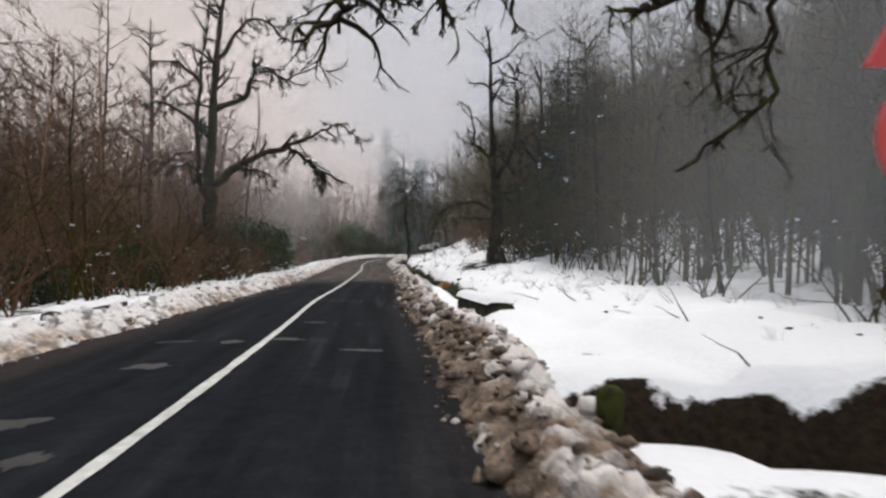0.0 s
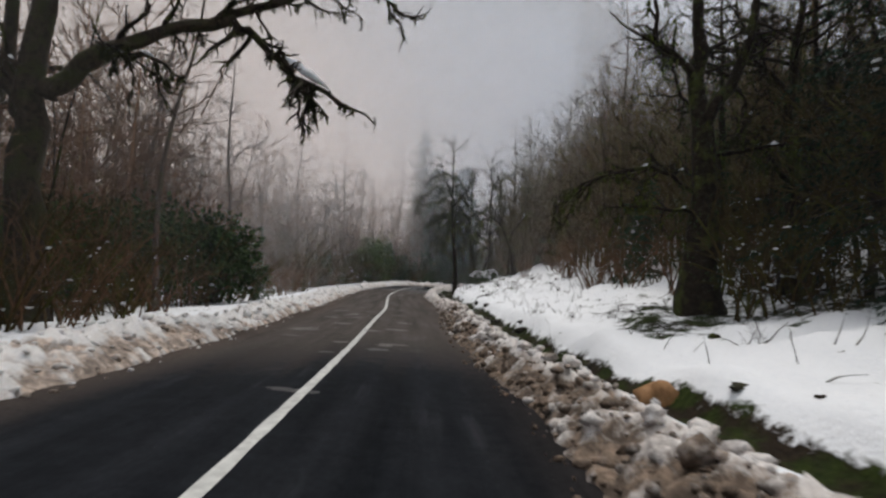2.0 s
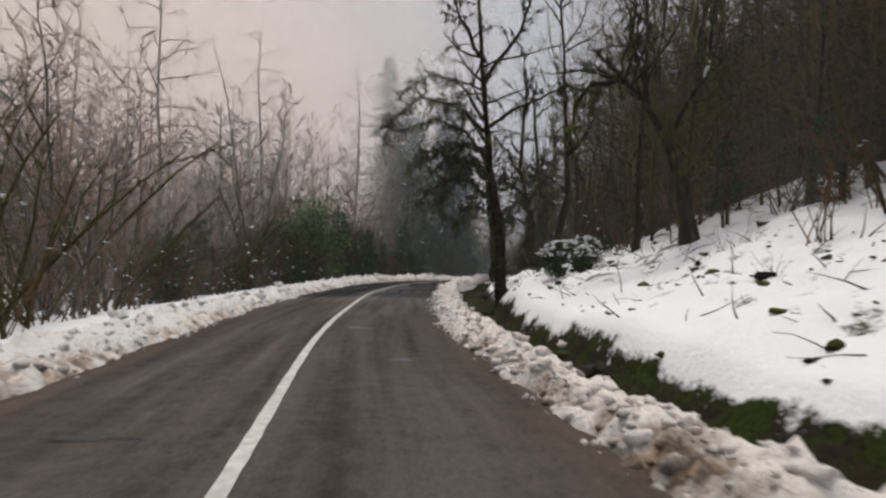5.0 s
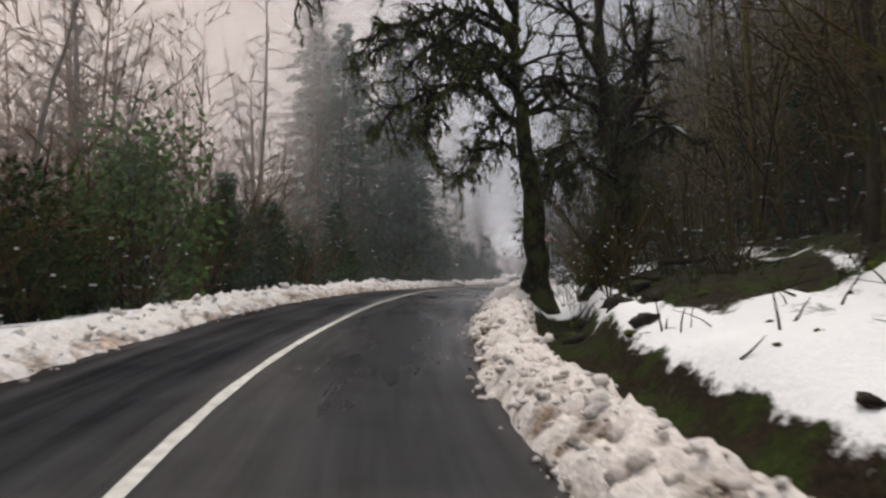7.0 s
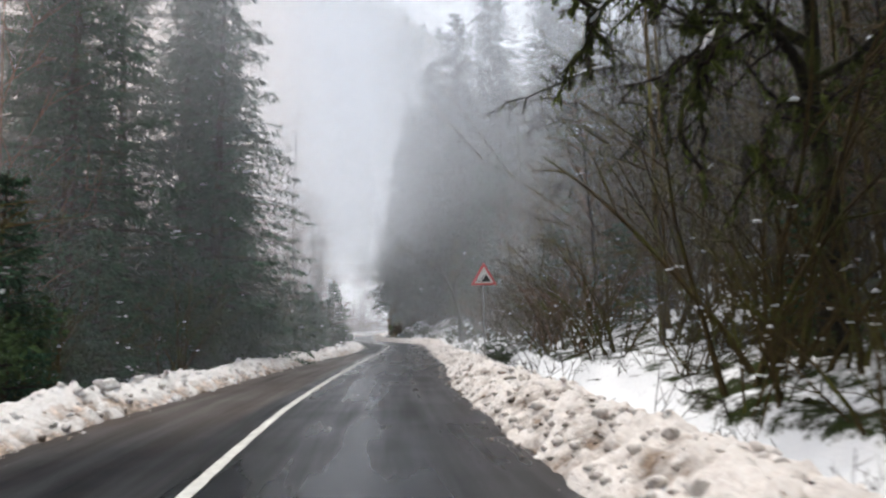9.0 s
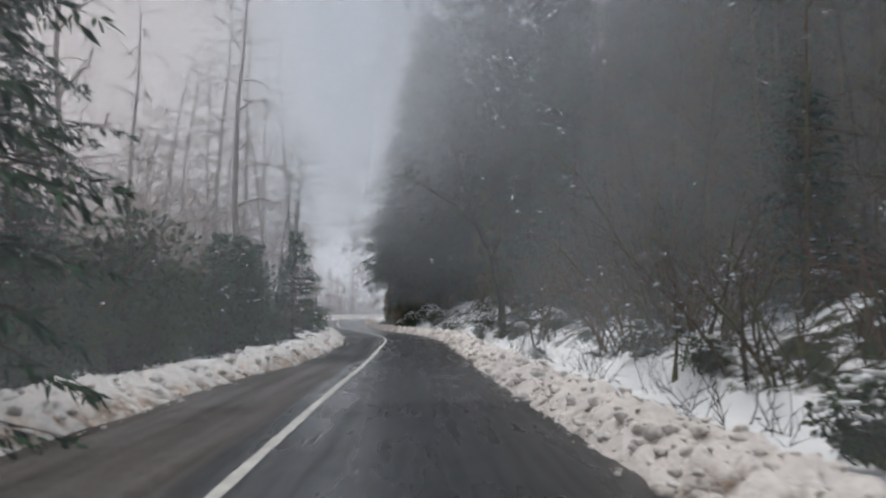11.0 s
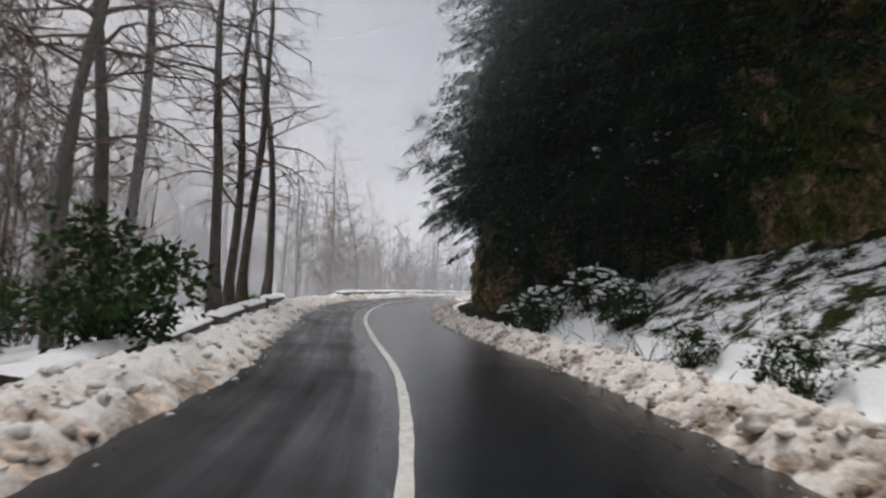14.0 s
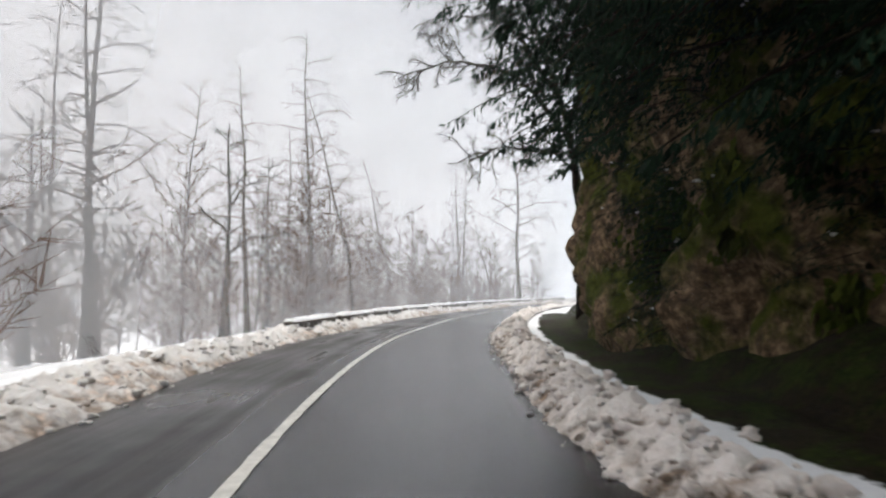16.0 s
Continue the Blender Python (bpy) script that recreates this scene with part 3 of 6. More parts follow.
def snow_bank(side):
    """A ploughed ridge of lumpy snow along one edge of the road."""
    s, dirt_shade, rows = Shape(), [], []
    for i in range(0, 2700):
        row = []
        for k in range(19):
            at, stain_shade = bank_point(side, -12 + 0.1 * i, k / 18)
            row.append(at)
            dirt_shade.append(stain_shade)
        rows.append(row)
    s.grid(rows)
    s.values["dirt_shade"] = dirt_shade
    label = ("low ridge of ploughed white snow along the outer road edge" if side < 0 else "dirty brownish ridge of ploughed snow beside the ditch")
    return solo("snow_bank", s, BANK_SNOW if side < 0 else DIRTY_SNOW, label, "snow bank", kind="stuff")


snow_bank(-1)
snow_bank(1)


def snow_crumbs(side, count, seed):
    """Broken crumbs and clods of snow and ice strewn over the ridge and its foot."""
    r = random.Random(seed)
    s, dirt_shade = Shape(), []
    for _ in range(count):
        y = 1 + 204 * r.random()
        near = 1 - ramp(y, 50, 64)
        u = r.uniform(0.0, 0.95) if r.random() < 0.93 else r.uniform(-0.12, 0.02)
        at, stain_shade = bank_point(side, y, u)
        if u < 0:
            at.z = road_z(y) - 0.012 * abs(at.x - road_x(y)) + 0.01
        size = (0.018 + 0.085 * r.random() ** 2.8) * (0.85 + 0.25 * near if side > 0 else 0.9) * (0.5 if u < 0.02 else 1.0)
        n = len(s.verts)
        s.lump(at + Vector((0, 0, size * 0.1)), (size * r.uniform(0.8, 1.4), size * r.uniform(0.8, 1.4), size * r.uniform(0.6, 0.9)), r.random() * 90, 0.42, 4, 6)
        d = stain_shade + (r.uniform(-0.35 - 0.1 * near, 0.2 + 0.15 * near) + 0.15 * near if side > 0 else r.uniform(-0.6, 0.12))
        dirt_shade += [d] * (len(s.verts) - n)
    s.values["dirt_shade"] = dirt_shade
    label = "crumbs of clean snow broken by the plough" if side < 0 else "clods of dirty snow broken by the plough"
    return solo("snow_crumbs", s, BANK_SNOW if side < 0 else DIRTY_SNOW, label, "snow crumbs", kind="stuff")


snow_crumbs(-1, 5200, 31)
snow_crumbs(1, 10500, 32)


# ---- mist lying between the trees ----
# How thick the mist is in the woods on the uphill side, by y; elsewhere it is 1.
WOOD_MIST = ((13, 4.2), (15, 4.2), (20, 1.0), (27, 0.3), (45, 0.12), (66, 0.30), (90, 0.40), (102, 0.85), (112, 1.0), (132, 0.9), (150, 0.55), (158, 0.14), (166, 0.05), (175, 0.03))


# The camera's line beside the centre line, where each mist sheet has a hole.
LANE = ((2, 1.98), (9, 1.46), (15, 1.24), (24, 1.35), (33, 1.2), (44, 1.04), (54, 0.81), (62, 0.94), (69, 1.14), (79, 1.35), (84, 1.54), (88, 1.62),
        (95, 1.48), (100, 1.34), (110, 1.3), (117, 1.37), (124, 1.55), (131, 1.66), (138, 1.55), (143, 1.31), (148, 0.97), (152.4, 0.59), (157, 0.19),
        (163, -0.02), (168, 0.11), (172.6, 0.61), (177, 1.0), (180, 1.18))


def mist_bank(y, half, density, tall=42.0, gap=True):
    """A sheet of mist across the valley, thinner where the road runs through."""
    s, dens, warm, rows = Shape(), [], [], []
    cx, cz = road_x(y), road_z(y)
    thin = table(y, WOOD_MIST)
    lane = table(y, LANE)
    across = [0.0, 0.25, 0.5, 0.75, 1.0, 1.25, 1.5, 1.75, 2.0, 2.25, 2.5, 3.0, 3.8, 4.8, 6, 7.5, 9, 11, 13.5, 16.5, 20, 24, 29, 35, 42, 52, 66, 84, 100]
    across = sorted({-v for v in across} | set(across) | {-half, half, lane - 0.43, lane - 0.31, lane + 0.31, lane + 0.43})
    heights = [v for v in (-8, -3, 0, 0.6, 1.14, 1.25, 1.6, 1.72, 2.1, 2.8, 4, 5, 6.5, 8, 10, 12.5, 15, 18, 22, 26, 30, 35, 40, 46, 52, 60, 70, 80) if v < tall] + [tall]
    for z in heights:
        row = []
        for dx in across:
            row.append(Vector((cx + dx, y + 0.04 * abs(dx) + 1.2 * wave(dx, z, 22, y * 0.13), cz + z)))
            free = wood = 1.0
            if gap:
                hole = max(ramp(abs(dx - lane), 0.32, 0.42), ramp(z, 1.61, 1.71), 1 - ramp(z, 1.15, 1.24))
                base = 0.04 + 0.44 * ramp(y, 114, 126) * (1 - ramp(y, 136, 141))
                free = hole * (base + (1 - base) * max(ramp(dx, 4.0, 12.0), ramp(-dx, 3.5, 8.5), ramp(z, 7.5 - 2.5 * ramp(y, 105, 118), 16.0 - 3 * ramp(y, 105, 118))))
                wood = 1 - (1 - thin) * ramp(dx, 1.5, 8.0 - 2.5 * ramp(y, 145, 160)) * (1 - ramp(dx, 70 - 44 * ramp(y, 95, 115), 115 - 67 * ramp(y, 95, 115))) * (1 - 0.7 * ramp(z, 12, 26) * ramp(y, 100, 125) * (1 - ramp(y, 136, 150)))
                wood *= 1 - 0.6 * ramp(-dx, 2, 6) * (1 - ramp(y, 38, 52))
            # Bounced light painted as tint: warm downhill and in the uphill woods.
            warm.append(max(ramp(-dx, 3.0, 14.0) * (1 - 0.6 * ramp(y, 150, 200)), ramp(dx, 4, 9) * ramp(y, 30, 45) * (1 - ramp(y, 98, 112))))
            dens.append(density * wood * free * (1 - 0.3 * ramp(z, 30, tall)) * (1 - ramp(z, tall - 15, tall)) * (1 - ramp(abs(dx), half * 0.8, half)))
        rows.append(row)
    s.grid(rows)
    s.faces = [f for f in s.faces if max(dens[i] for i in f) > 1e-4]
    s.values["veil_depth"] = dens
    s.values["veil_bounce"] = warm
    return solo("mist_bank", s, MIST, "thin grey mist drifting between the trees", "mist", "mist banks", kind="stuff")


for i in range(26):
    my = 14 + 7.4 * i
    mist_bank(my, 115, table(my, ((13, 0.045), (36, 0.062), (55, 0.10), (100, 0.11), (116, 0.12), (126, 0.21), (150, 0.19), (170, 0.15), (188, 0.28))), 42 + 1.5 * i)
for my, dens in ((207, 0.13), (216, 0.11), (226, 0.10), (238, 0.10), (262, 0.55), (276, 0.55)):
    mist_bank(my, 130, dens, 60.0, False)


# ---- trees ----
def twiggy(s, rng, start, way, length, r, levels, pull, n_sub, wob=0.22):
    """A branch with side twigs, down to the given level."""
    if levels <= 0:
        q = start + (way.normalized() + rand_dir(rng) * 0.2 + pull * 0.3) * length
        s.spike(start, q, max(r, 0.0065))
        return [start, q]
    segs = 5 if levels > 1 else 2
    pts = stem(rng, start, way, length, segs, wob, pull)
    s.tube(pts, taper(r, max(r * 0.25, 0.004), len(pts)), 4 if r > 0.03 else 3, False)
    for j in range(n_sub):
        f = 0.25 + 0.75 * (j + rng.random()) / n_sub
        p, d = along_line(pts, min(f, 0.99))
        side = d.cross(rand_dir(rng))
        if side.length < 0.1:
            continue
        w = (d * 0.75 + side.normalized() * rng.uniform(0.5, 0.95)).normalized()
        twiggy(s, rng, p, w, length * rng.uniform(0.28, 0.5) * (1.15 - 0.45 * f), r * 0.45, levels - 1, pull * 0.6, max(2, n_sub if levels == 2 else n_sub - 2), wob)
    return pts


def bare_tree(seed, height, radius, spread, low, rise, n_branch, n_sub, levels, bark, twig, label, lean=(0, 0), sag=-0.25, name="bare_tree", mossy=0):
    rng = random.Random(seed)
    t = thing(name, label, "tree", name.replace("_", " ") + "s along the road")
    trunk = Shape()
    pts = stem(rng, Vector((0, 0, -0.4)), Vector((lean[0], lean[1], 1)), height + 0.4, 12, 0.09, Vector((-lean[0] * 0.6, -lean[1] * 0.6, 0.3)))
    rr = taper(radius, radius * 0.12, len(pts), 0.9)
    rr[0] *= 1.6
    rr[1] *= 1.08
    trunk.tube(pts, rr, 9)
    part("trunk", trunk, bark, t)
    crown = Shape()
    for i in range(n_branch):
        f = low + (0.98 - low) * (i + rng.random()) / n_branch
        p, d = along_line(pts, f)
        az = i * 2.4 + rng.uniform(-0.5, 0.5)
        up = rise * rng.uniform(0.6, 1.3) + 0.9 * max(f - 0.7, 0)
        way = Vector((math.cos(az), math.sin(az), up))
        g = (f - low) / (1 - low)
        length = spread * (1.05 - 0.8 * g ** 1.3) * rng.uniform(0.55, 1.1) * (0.55 + 0.45 * ramp(g, 0, 0.25))
        twiggy(crown, rng, p, way, length, min(radius * 0.30, 0.012 + length * 0.013), levels, Vector((0, 0, sag)), n_sub)
    part("crown", crown, twig, t, kind="stuff")
    if mossy:
        moss = Shape()
        for i in range(mossy):
            p, d = along_line(pts, rng.uniform(0.05, 0.8))
            a = rng.uniform(0, 6.28)
            q = p + Vector((math.cos(a), math.sin(a), 0)) * radius * 0.7
            L = rng.uniform(0.15, 0.5)
            moss.tube(stem(rng, q, Vector((math.cos(a) * 0.5, math.sin(a) * 0.5, -1)), L, 3, 0.25, Vector((0, 0, -0.6))), (0.03, 0.06, 0.045, 0.008), 4)
        part("moss", moss, MOSS, t, kind="stuff")
    return t


def hang_moss(moss, rng, pts, r, n, long=0.5):
    """Tufts of moss that hang from a limb."""
    for _ in range(n):
        p, d = along_line(pts, rng.uniform(0.05, 1.0) * 0.99)
        L = long * (0.10 + 0.8 * rng.random() ** 2.6)
        w = rng.uniform(0.014, 0.030) * (0.75 + 0.6 * L)
        line = stem(rng, p + rand_dir(rng) * r * 0.6, Vector((rng.uniform(-0.4, 0.4), rng.uniform(-0.4, 0.4), -1)), L, 4, 0.36, Vector((0, 0, -0.3)))
        moss.tube(line, (w * rng.uniform(0.7, 1.3), w * rng.uniform(0.9, 1.5), w * rng.uniform(0.5, 1.2), w * rng.uniform(0.4, 0.9), 0.006), 3)
        for _ in range(3 + int(L * 14)):
            q, e = along_line(line, rng.random() * 0.95)
            way = (e + rand_dir(rng) * 0.9 + Vector((0, 0, -0.3))).normalized()
            side = way.cross(rand_dir(rng))
            if side.length > 0.1:
                moss.blade(q + rand_dir(rng) * w, way, side.normalized(), rng.uniform(0.05, 0.13), rng.uniform(0.02, 0.05))


def snow_cap(cap, rng, pts, r, n):
    """Streaks of snow that lie on top of a limb."""
    for _ in range(n):
        f = rng.uniform(0.05, 0.8)
        p, d = along_line(pts, f)
        q, _ = along_line(pts, min(f + rng.uniform(0.06, 0.16), 0.99))
        m = (p + q) * 0.5 + Vector((0, 0, r * 0.9))
        cap.tube([p + Vector((0, 0, r * 0.7)), m + Vector((0, 0, 0.015)), q + Vector((0, 0, r * 0.7))], (0.008, r * 0.55 + 0.012, 0.008), 6)


def mossy_tree(seed, name, label, trunk_pts, radius, limbs, moss_n=14, moss_len=0.5, bark=None, at=(0, 0, 0), snow=1, twigs=4, moss_mat=None, ivy=0, dense=1.0):
    """An old crooked tree: trunk and limbs along hand-set lines, with side branches, moss and snow."""
    rng = random.Random(seed)
    bark = bark or MOSSY_BARK
    t = thing(name, label, "tree", at=at)
    trunk = Shape()
    line = []
    for a, b in zip(trunk_pts, trunk_pts[1:]):
        for k in range(4):
            line.append(Vector(a).lerp(Vector(b), k / 4) + rand_dir(rng) * radius * 0.2)
    line.append(Vector(trunk_pts[-1]))
    rr = [r * (1 + 0.30 * noise.noise(Vector((i * 0.9, seed, 0)))) for i, r in enumerate(taper(radius, radius * 0.12, len(line), 0.8))]
    rr[0] *= 1.4
    rr[1] *= 1.25
    trunk.tube(line, rr, 12)
    part("trunk", trunk, bark, t)
    moss, cap, fine, leafy = Shape(), Shape(), Shape(), Shape()
    for _ in range(ivy):
        p, d = along_line(line, rng.random() ** 1.3 * 0.85)
        a = rng.uniform(0, 6.28)
        out = Vector((math.cos(a), math.sin(a), 0))
        way = (Vector((0, 0, -1)) + out * rng.uniform(0.1, 0.9) + rand_dir(rng) * 0.5).normalized()
        across = way.cross(rand_dir(rng))
        if across.length > 0.1:
            leafy.blade(p + out * radius * rng.uniform(0.85, 1.3), way, across.normalized(), rng.uniform(0.05, 0.11), rng.uniform(0.035, 0.07))
    if ivy:
        part("ivy", leafy, IVY, t, "dark ivy round the trunk", kind="stuff")
    hang_moss(moss, rng, line, radius * 1.5, int(moss_n * (4 if radius > 0.4 else 2.5)), moss_len * 0.8)
    for pts, r in limbs:
        s = Shape()
        ln = []
        P = [Vector(p) for p in pts]
        for a, b in zip(P, P[1:]):
            for k in range(3):
                ln.append(a.lerp(b, k / 3) + rand_dir(rng) * 0.10)
        ln.append(P[-1])
        s.tube(ln, [q * (1.1 + 0.45 * noise.noise(Vector((i * 1.3, seed, r * 9)))) for i, q in enumerate(taper(r, 0.02, len(ln), 0.9))], 7)
        part("limb", s, bark, t)
        hang_moss(moss, rng, ln, r, moss_n, moss_len)
        if snow:
            snow_cap(cap, rng, ln, r * 0.8, snow)
        length = sum((b - a).length for a, b in zip(ln, ln[1:]))
        for j in range(int((3 + length * 2.1) * dense)):
            p, d = along_line(ln, rng.uniform(0.2, 0.98))
            side = (d.cross(rand_dir(rng)) + d * 0.6 + Vector((0, 0, rng.uniform(-0.35, 0.25)))).normalized()
            sub = twiggy(fine, rng, p, side, rng.uniform(0.5, 1.6) * min(1, 0.3 + length * 0.2), r * 0.32 + 0.008, 2, Vector((0, 0, -0.15)), twigs, 0.5)
            hang_moss(moss, rng, sub, 0.02, int(moss_n * 0.35), moss_len * 0.8)
    for j in range(14):
        p, d = along_line(line, rng.uniform(0.6, 0.99))
        a = rng.uniform(0, 6.28)
        twiggy(fine, rng, p, Vector((math.cos(a), math.sin(a), rng.uniform(0.2, 1.0))), rng.uniform(1.2, 2.8), radius * 0.16 + 0.01, 2, Vector((0, 0, 0.1)), 4, 0.3)
    part("crown", fine, DARK_BARK, t, kind="stuff")
    part("moss", moss, moss_mat or MOSS, t, "shaggy hanging moss", kind="stuff")
    if snow:
        part("snow_cap", cap, SNOW, t, "white snow on the limbs", kind="stuff")
    return t


def spruce(seed, height, radius, mat, label, droop=0.45, bottom=0.06, ragged=0.3, name="spruce", step=0.42, per=7, spray=11, size=1.0, power=0.8, snow=0.0, uneven=0.4):
    rng = random.Random(seed)
    t = thing(name, label, "conifer", name.replace("_", " ") + "s along the road")
    trunk = Shape()
    pts = stem(rng, Vector((0, 0, -0.5)), Vector((0, 0, 1)), height + 0.5, 8, 0.015, Vector((0, 0, 0.2)))
    trunk.tube(pts, taper(height * 0.016, 0.02, len(pts)), 8)
    part("trunk", trunk, DARK_BARK, t)
    s, limbs, cap = Shape(), Shape(), Shape()
    n = int(height * (1 - bottom) / step)
    for i in range(n):
        f = bottom + (1 - bottom) * (i / n)
        p, _ = along_line(pts, min(f, 0.995))
        env = radius * (1 - f) ** power * (0.75 + 0.25 * ramp(f, bottom, bottom + 0.1)) + 0.25
        for k in range(per):
            az = rng.uniform(0, 6.28)
            L = env * rng.uniform(1 - ragged, 1 + ragged * 0.6) * (1 + uneven * noise.noise(Vector((math.cos(az) * 1.3, math.sin(az) * 1.3, f * height * 0.3 + seed))))
            way = Vector((math.cos(az), math.sin(az), 0.35 - 0.25 * (1 - f)))
            ln = stem(rng, p, way, L, 4, 0.10, Vector((0, 0, -droop)))
            limbs.tube(ln, taper(0.012 + L * 0.008, 0.006, len(ln)), 3, False)
            if rng.random() < snow:
                q, _ = along_line(ln, rng.uniform(0.5, 0.95))
                for _ in range(rng.randint(1, 3)):
                    cap.lump(q + rand_dir(rng) * 0.12, (rng.uniform(0.04, 0.15), rng.uniform(0.04, 0.15), rng.uniform(0.02, 0.05)), rng.random() * 50, 0.5, 3, 6)
            for j in range(int(spray * (0.5 + L / radius))):
                g = 0.15 + 0.845 * rng.random() ** 0.75
                q, d = along_line(ln, g)
                side = d.cross(Vector((0, 0, 1)))
                side = side.normalized() if side.length > 0.05 else Vector((1, 0, 0))
                sgn = 1 if rng.random() < 0.5 else -1
                off = rng.random() * 0.30 * L * (1.08 - g)
                q = q + side * (sgn * off) + d * (off * 0.5) - Vector((0, 0, off * 0.4))
                way2 = (d * rng.uniform(0.2, 1.0) + side * sgn * rng.uniform(0.3, 1.0) + Vector((0, 0, -rng.uniform(0.0, 0.5 + droop))) + rand_dir(rng) * 0.45).normalized()
                across = way2.cross(rand_dir(rng))
                across = across.normalized() if across.length > 0.1 else side
                s.blade(q, way2, across, rng.uniform(0.28, 0.62) * size, rng.uniform(0.065, 0.14) * size)
    part("boughwork", limbs, DARK_BARK, t, kind="stuff")
    part("crown", s, mat, t, kind="stuff")
    if cap.verts:
        part("snow_cap", cap, SNOW, t, "scraps of white snow on the boughs", kind="stuff")
    return t


def leafy_bush(seed, size, mat, label, clumps=26, leaves=70, leaf=0.16, name="evergreen_bush"):
    rng = random.Random(seed)
    t = thing(name, label, "bush", name.replace("_", " ") + "es along the road")
    stems, s = Shape(), Shape()
    for _ in range(clumps):
        d = rand_dir(rng)
        c = Vector((d.x * size[0], d.y * size[1], size[2] * (0.52 + 0.46 * d.z))) * rng.uniform(0.62, 1.0)
        root = Vector((rng.uniform(-0.25, 0.25), rng.uniform(-0.25, 0.25), -0.2))
        ln = [root, root.lerp(c, 0.5) + rand_dir(rng) * 0.15, c]
        stems.tube(ln, (0.035, 0.022, 0.008), 4, False)
        r = rng.uniform(0.28, 0.5) * max(size) * 0.55
        for _ in range(leaves):
            e = rand_dir(rng)
            q = c + Vector((e.x, e.y, e.z * 0.75)) * r * rng.random() ** 0.4
            way = (e + Vector((0, 0, rng.uniform(-0.5, 0.4))) + rand_dir(rng) * 0.6).normalized()
            across = way.cross(rand_dir(rng))
            if across.length > 0.1:
                s.blade(q, way, across.normalized(), leaf * rng.uniform(0.7, 1.7), leaf * rng.uniform(0.45, 0.9))
    part("brushwood", stems, DARK_BARK, t, kind="stuff")
    part("foliage", s, mat, t, kind="stuff")
    return t


def thicket(seed, height, n_stem, twig, label, spread=1.0, n_sub=6, levels=2, arch=0.35, name="bare_shrub", snow=0):
    rng = random.Random(seed)
    t = thing(name, label, "shrub", name.replace("_", " ") + "s along the road")
    s, cap = Shape(), Shape()
    for _ in range(n_stem):
        a = rng.uniform(0, 6.28)
        lean = rng.uniform(0.08, 0.6) * spread
        p = Vector((rng.uniform(-0.45, 0.45) * spread, rng.uniform(-0.45, 0.45) * spread, -0.25))
        h = height * rng.uniform(0.55, 1.1)
        ln = twiggy(s, rng, p, Vector((math.cos(a) * lean, math.sin(a) * lean, 1)), h, (0.012 + h * 0.0075 if levels > 1 else 0.006), levels, Vector((math.cos(a), math.sin(a), -0.6)) * arch, n_sub, 0.16)
        for _ in range(snow):
            for _ in range(1):
                q, _ = along_line(ln, rng.uniform(0.05, 0.75))
                cap.lump(q, (rng.uniform(0.02, 0.07), rng.uniform(0.02, 0.06), rng.uniform(0.015, 0.03)), rng.random() * 50, 0.5, 3, 5)
    part("brushwood", s, twig, t, kind="stuff")
    if snow:
        part("snow_cap", cap, SNOW, t, "scraps of white snow on the twigs", kind="stuff")
    return t


def place(ob, x, y, scale=1.0, turn=0.0, sink=0.0, first=[]):
    """Stands a copy of a model on the ground; the model itself takes its first place."""
    m = Matrix.Translation((x, y, ground_z(x, y) - sink)) @ Matrix.Rotation(turn, 4, "Z") @ Matrix.Scale(scale, 4)
    if ob.name not in first:
        first.append(ob.name)
        ob.matrix_basis = m
        return ob
    return copy_thing(ob, m)


# Models of the commoner kinds, each used several times over.
TALL = "tall slender leafless tree with grey bark standing in mist"
ALDERS = [bare_tree(100 + i, 17 + 2 * i, 0.17 + 0.02 * i, 4.6, 0.20, 0.42, 34, 5, 2, BARK, TWIG, TALL, sag=-0.55) for i in range(4)]
POLES = [bare_tree(120 + i, 11 + 2 * i, 0.085 + 0.015 * i, 1.9, 0.25, 0.7, 20, 4, 2, BARK, TWIG, "thin leafless young tree in the misty wood", sag=0.1, name="young_tree") for i in range(3)]
STEMS = [bare_tree(140 + i, 11 + 1.5 * i, 0.07 + 0.02 * i, 1.5, 0.3, 0.6, 12, 4, 2, MOSSY_BARK, OLIVE_TWIG, "slim moss-grown tree stem in a dense wood", name="mossy_stem", mossy=18, lean=(0.06 * (i - 1), 0.03)) for i in range(4)]
RUSSET = [bare_tree(160 + i, 9 + 2 * i, 0.085, 3.0, 0.10, 0.75, 30, 5, 2, DARK_BARK, RED_TWIG, "russet twiggy leafless tree on the slope", sag=0.1, name="russet_tree") for i in range(3)]
SHRUBS = [thicket(180 + i, 3.2 + 0.5 * i, 8, RED_TWIG, "russet leafless shrub behind the snow bank", n_sub=4) for i in range(3)]
DARKSHRUBS = [thicket(190 + i, 2.6 + 0.7 * i, 8, OLIVE_TWIG, "dark leafless shrub with scraps of snow", snow=1, n_sub=4, name="dark_shrub") for i in range(3)]
LOWSHRUBS = [thicket(200 + i, 0.9, 7, DARK_BARK, "low bare shrub sticking out of the snow", n_sub=4, levels=1, arch=0.3, name="low_shrub", spread=0.6) for i in range(2)]
BUSHES = [leafy_bush(210 + i, (1.5, 1.5, 3.2 + 0.6 * i), BOX, "dense dark green evergreen bush behind the snow bank", 34, 60, 0.185) for i in range(3)]
FRESHES = [leafy_bush(220, (1.4, 1.4, 4.4), FRESH, "bright green young evergreen in misty scrub", 32, 70)]
LITTLE = [spruce(230 + i, 5.5 + i, 1.9, NEEDLES, "young dark green conifer behind the snow bank", 0.3, 0.03, 0.35, "young_conifer", 0.30, 8, 26, 0.62, 0.8, 0.03) for i in range(2)]
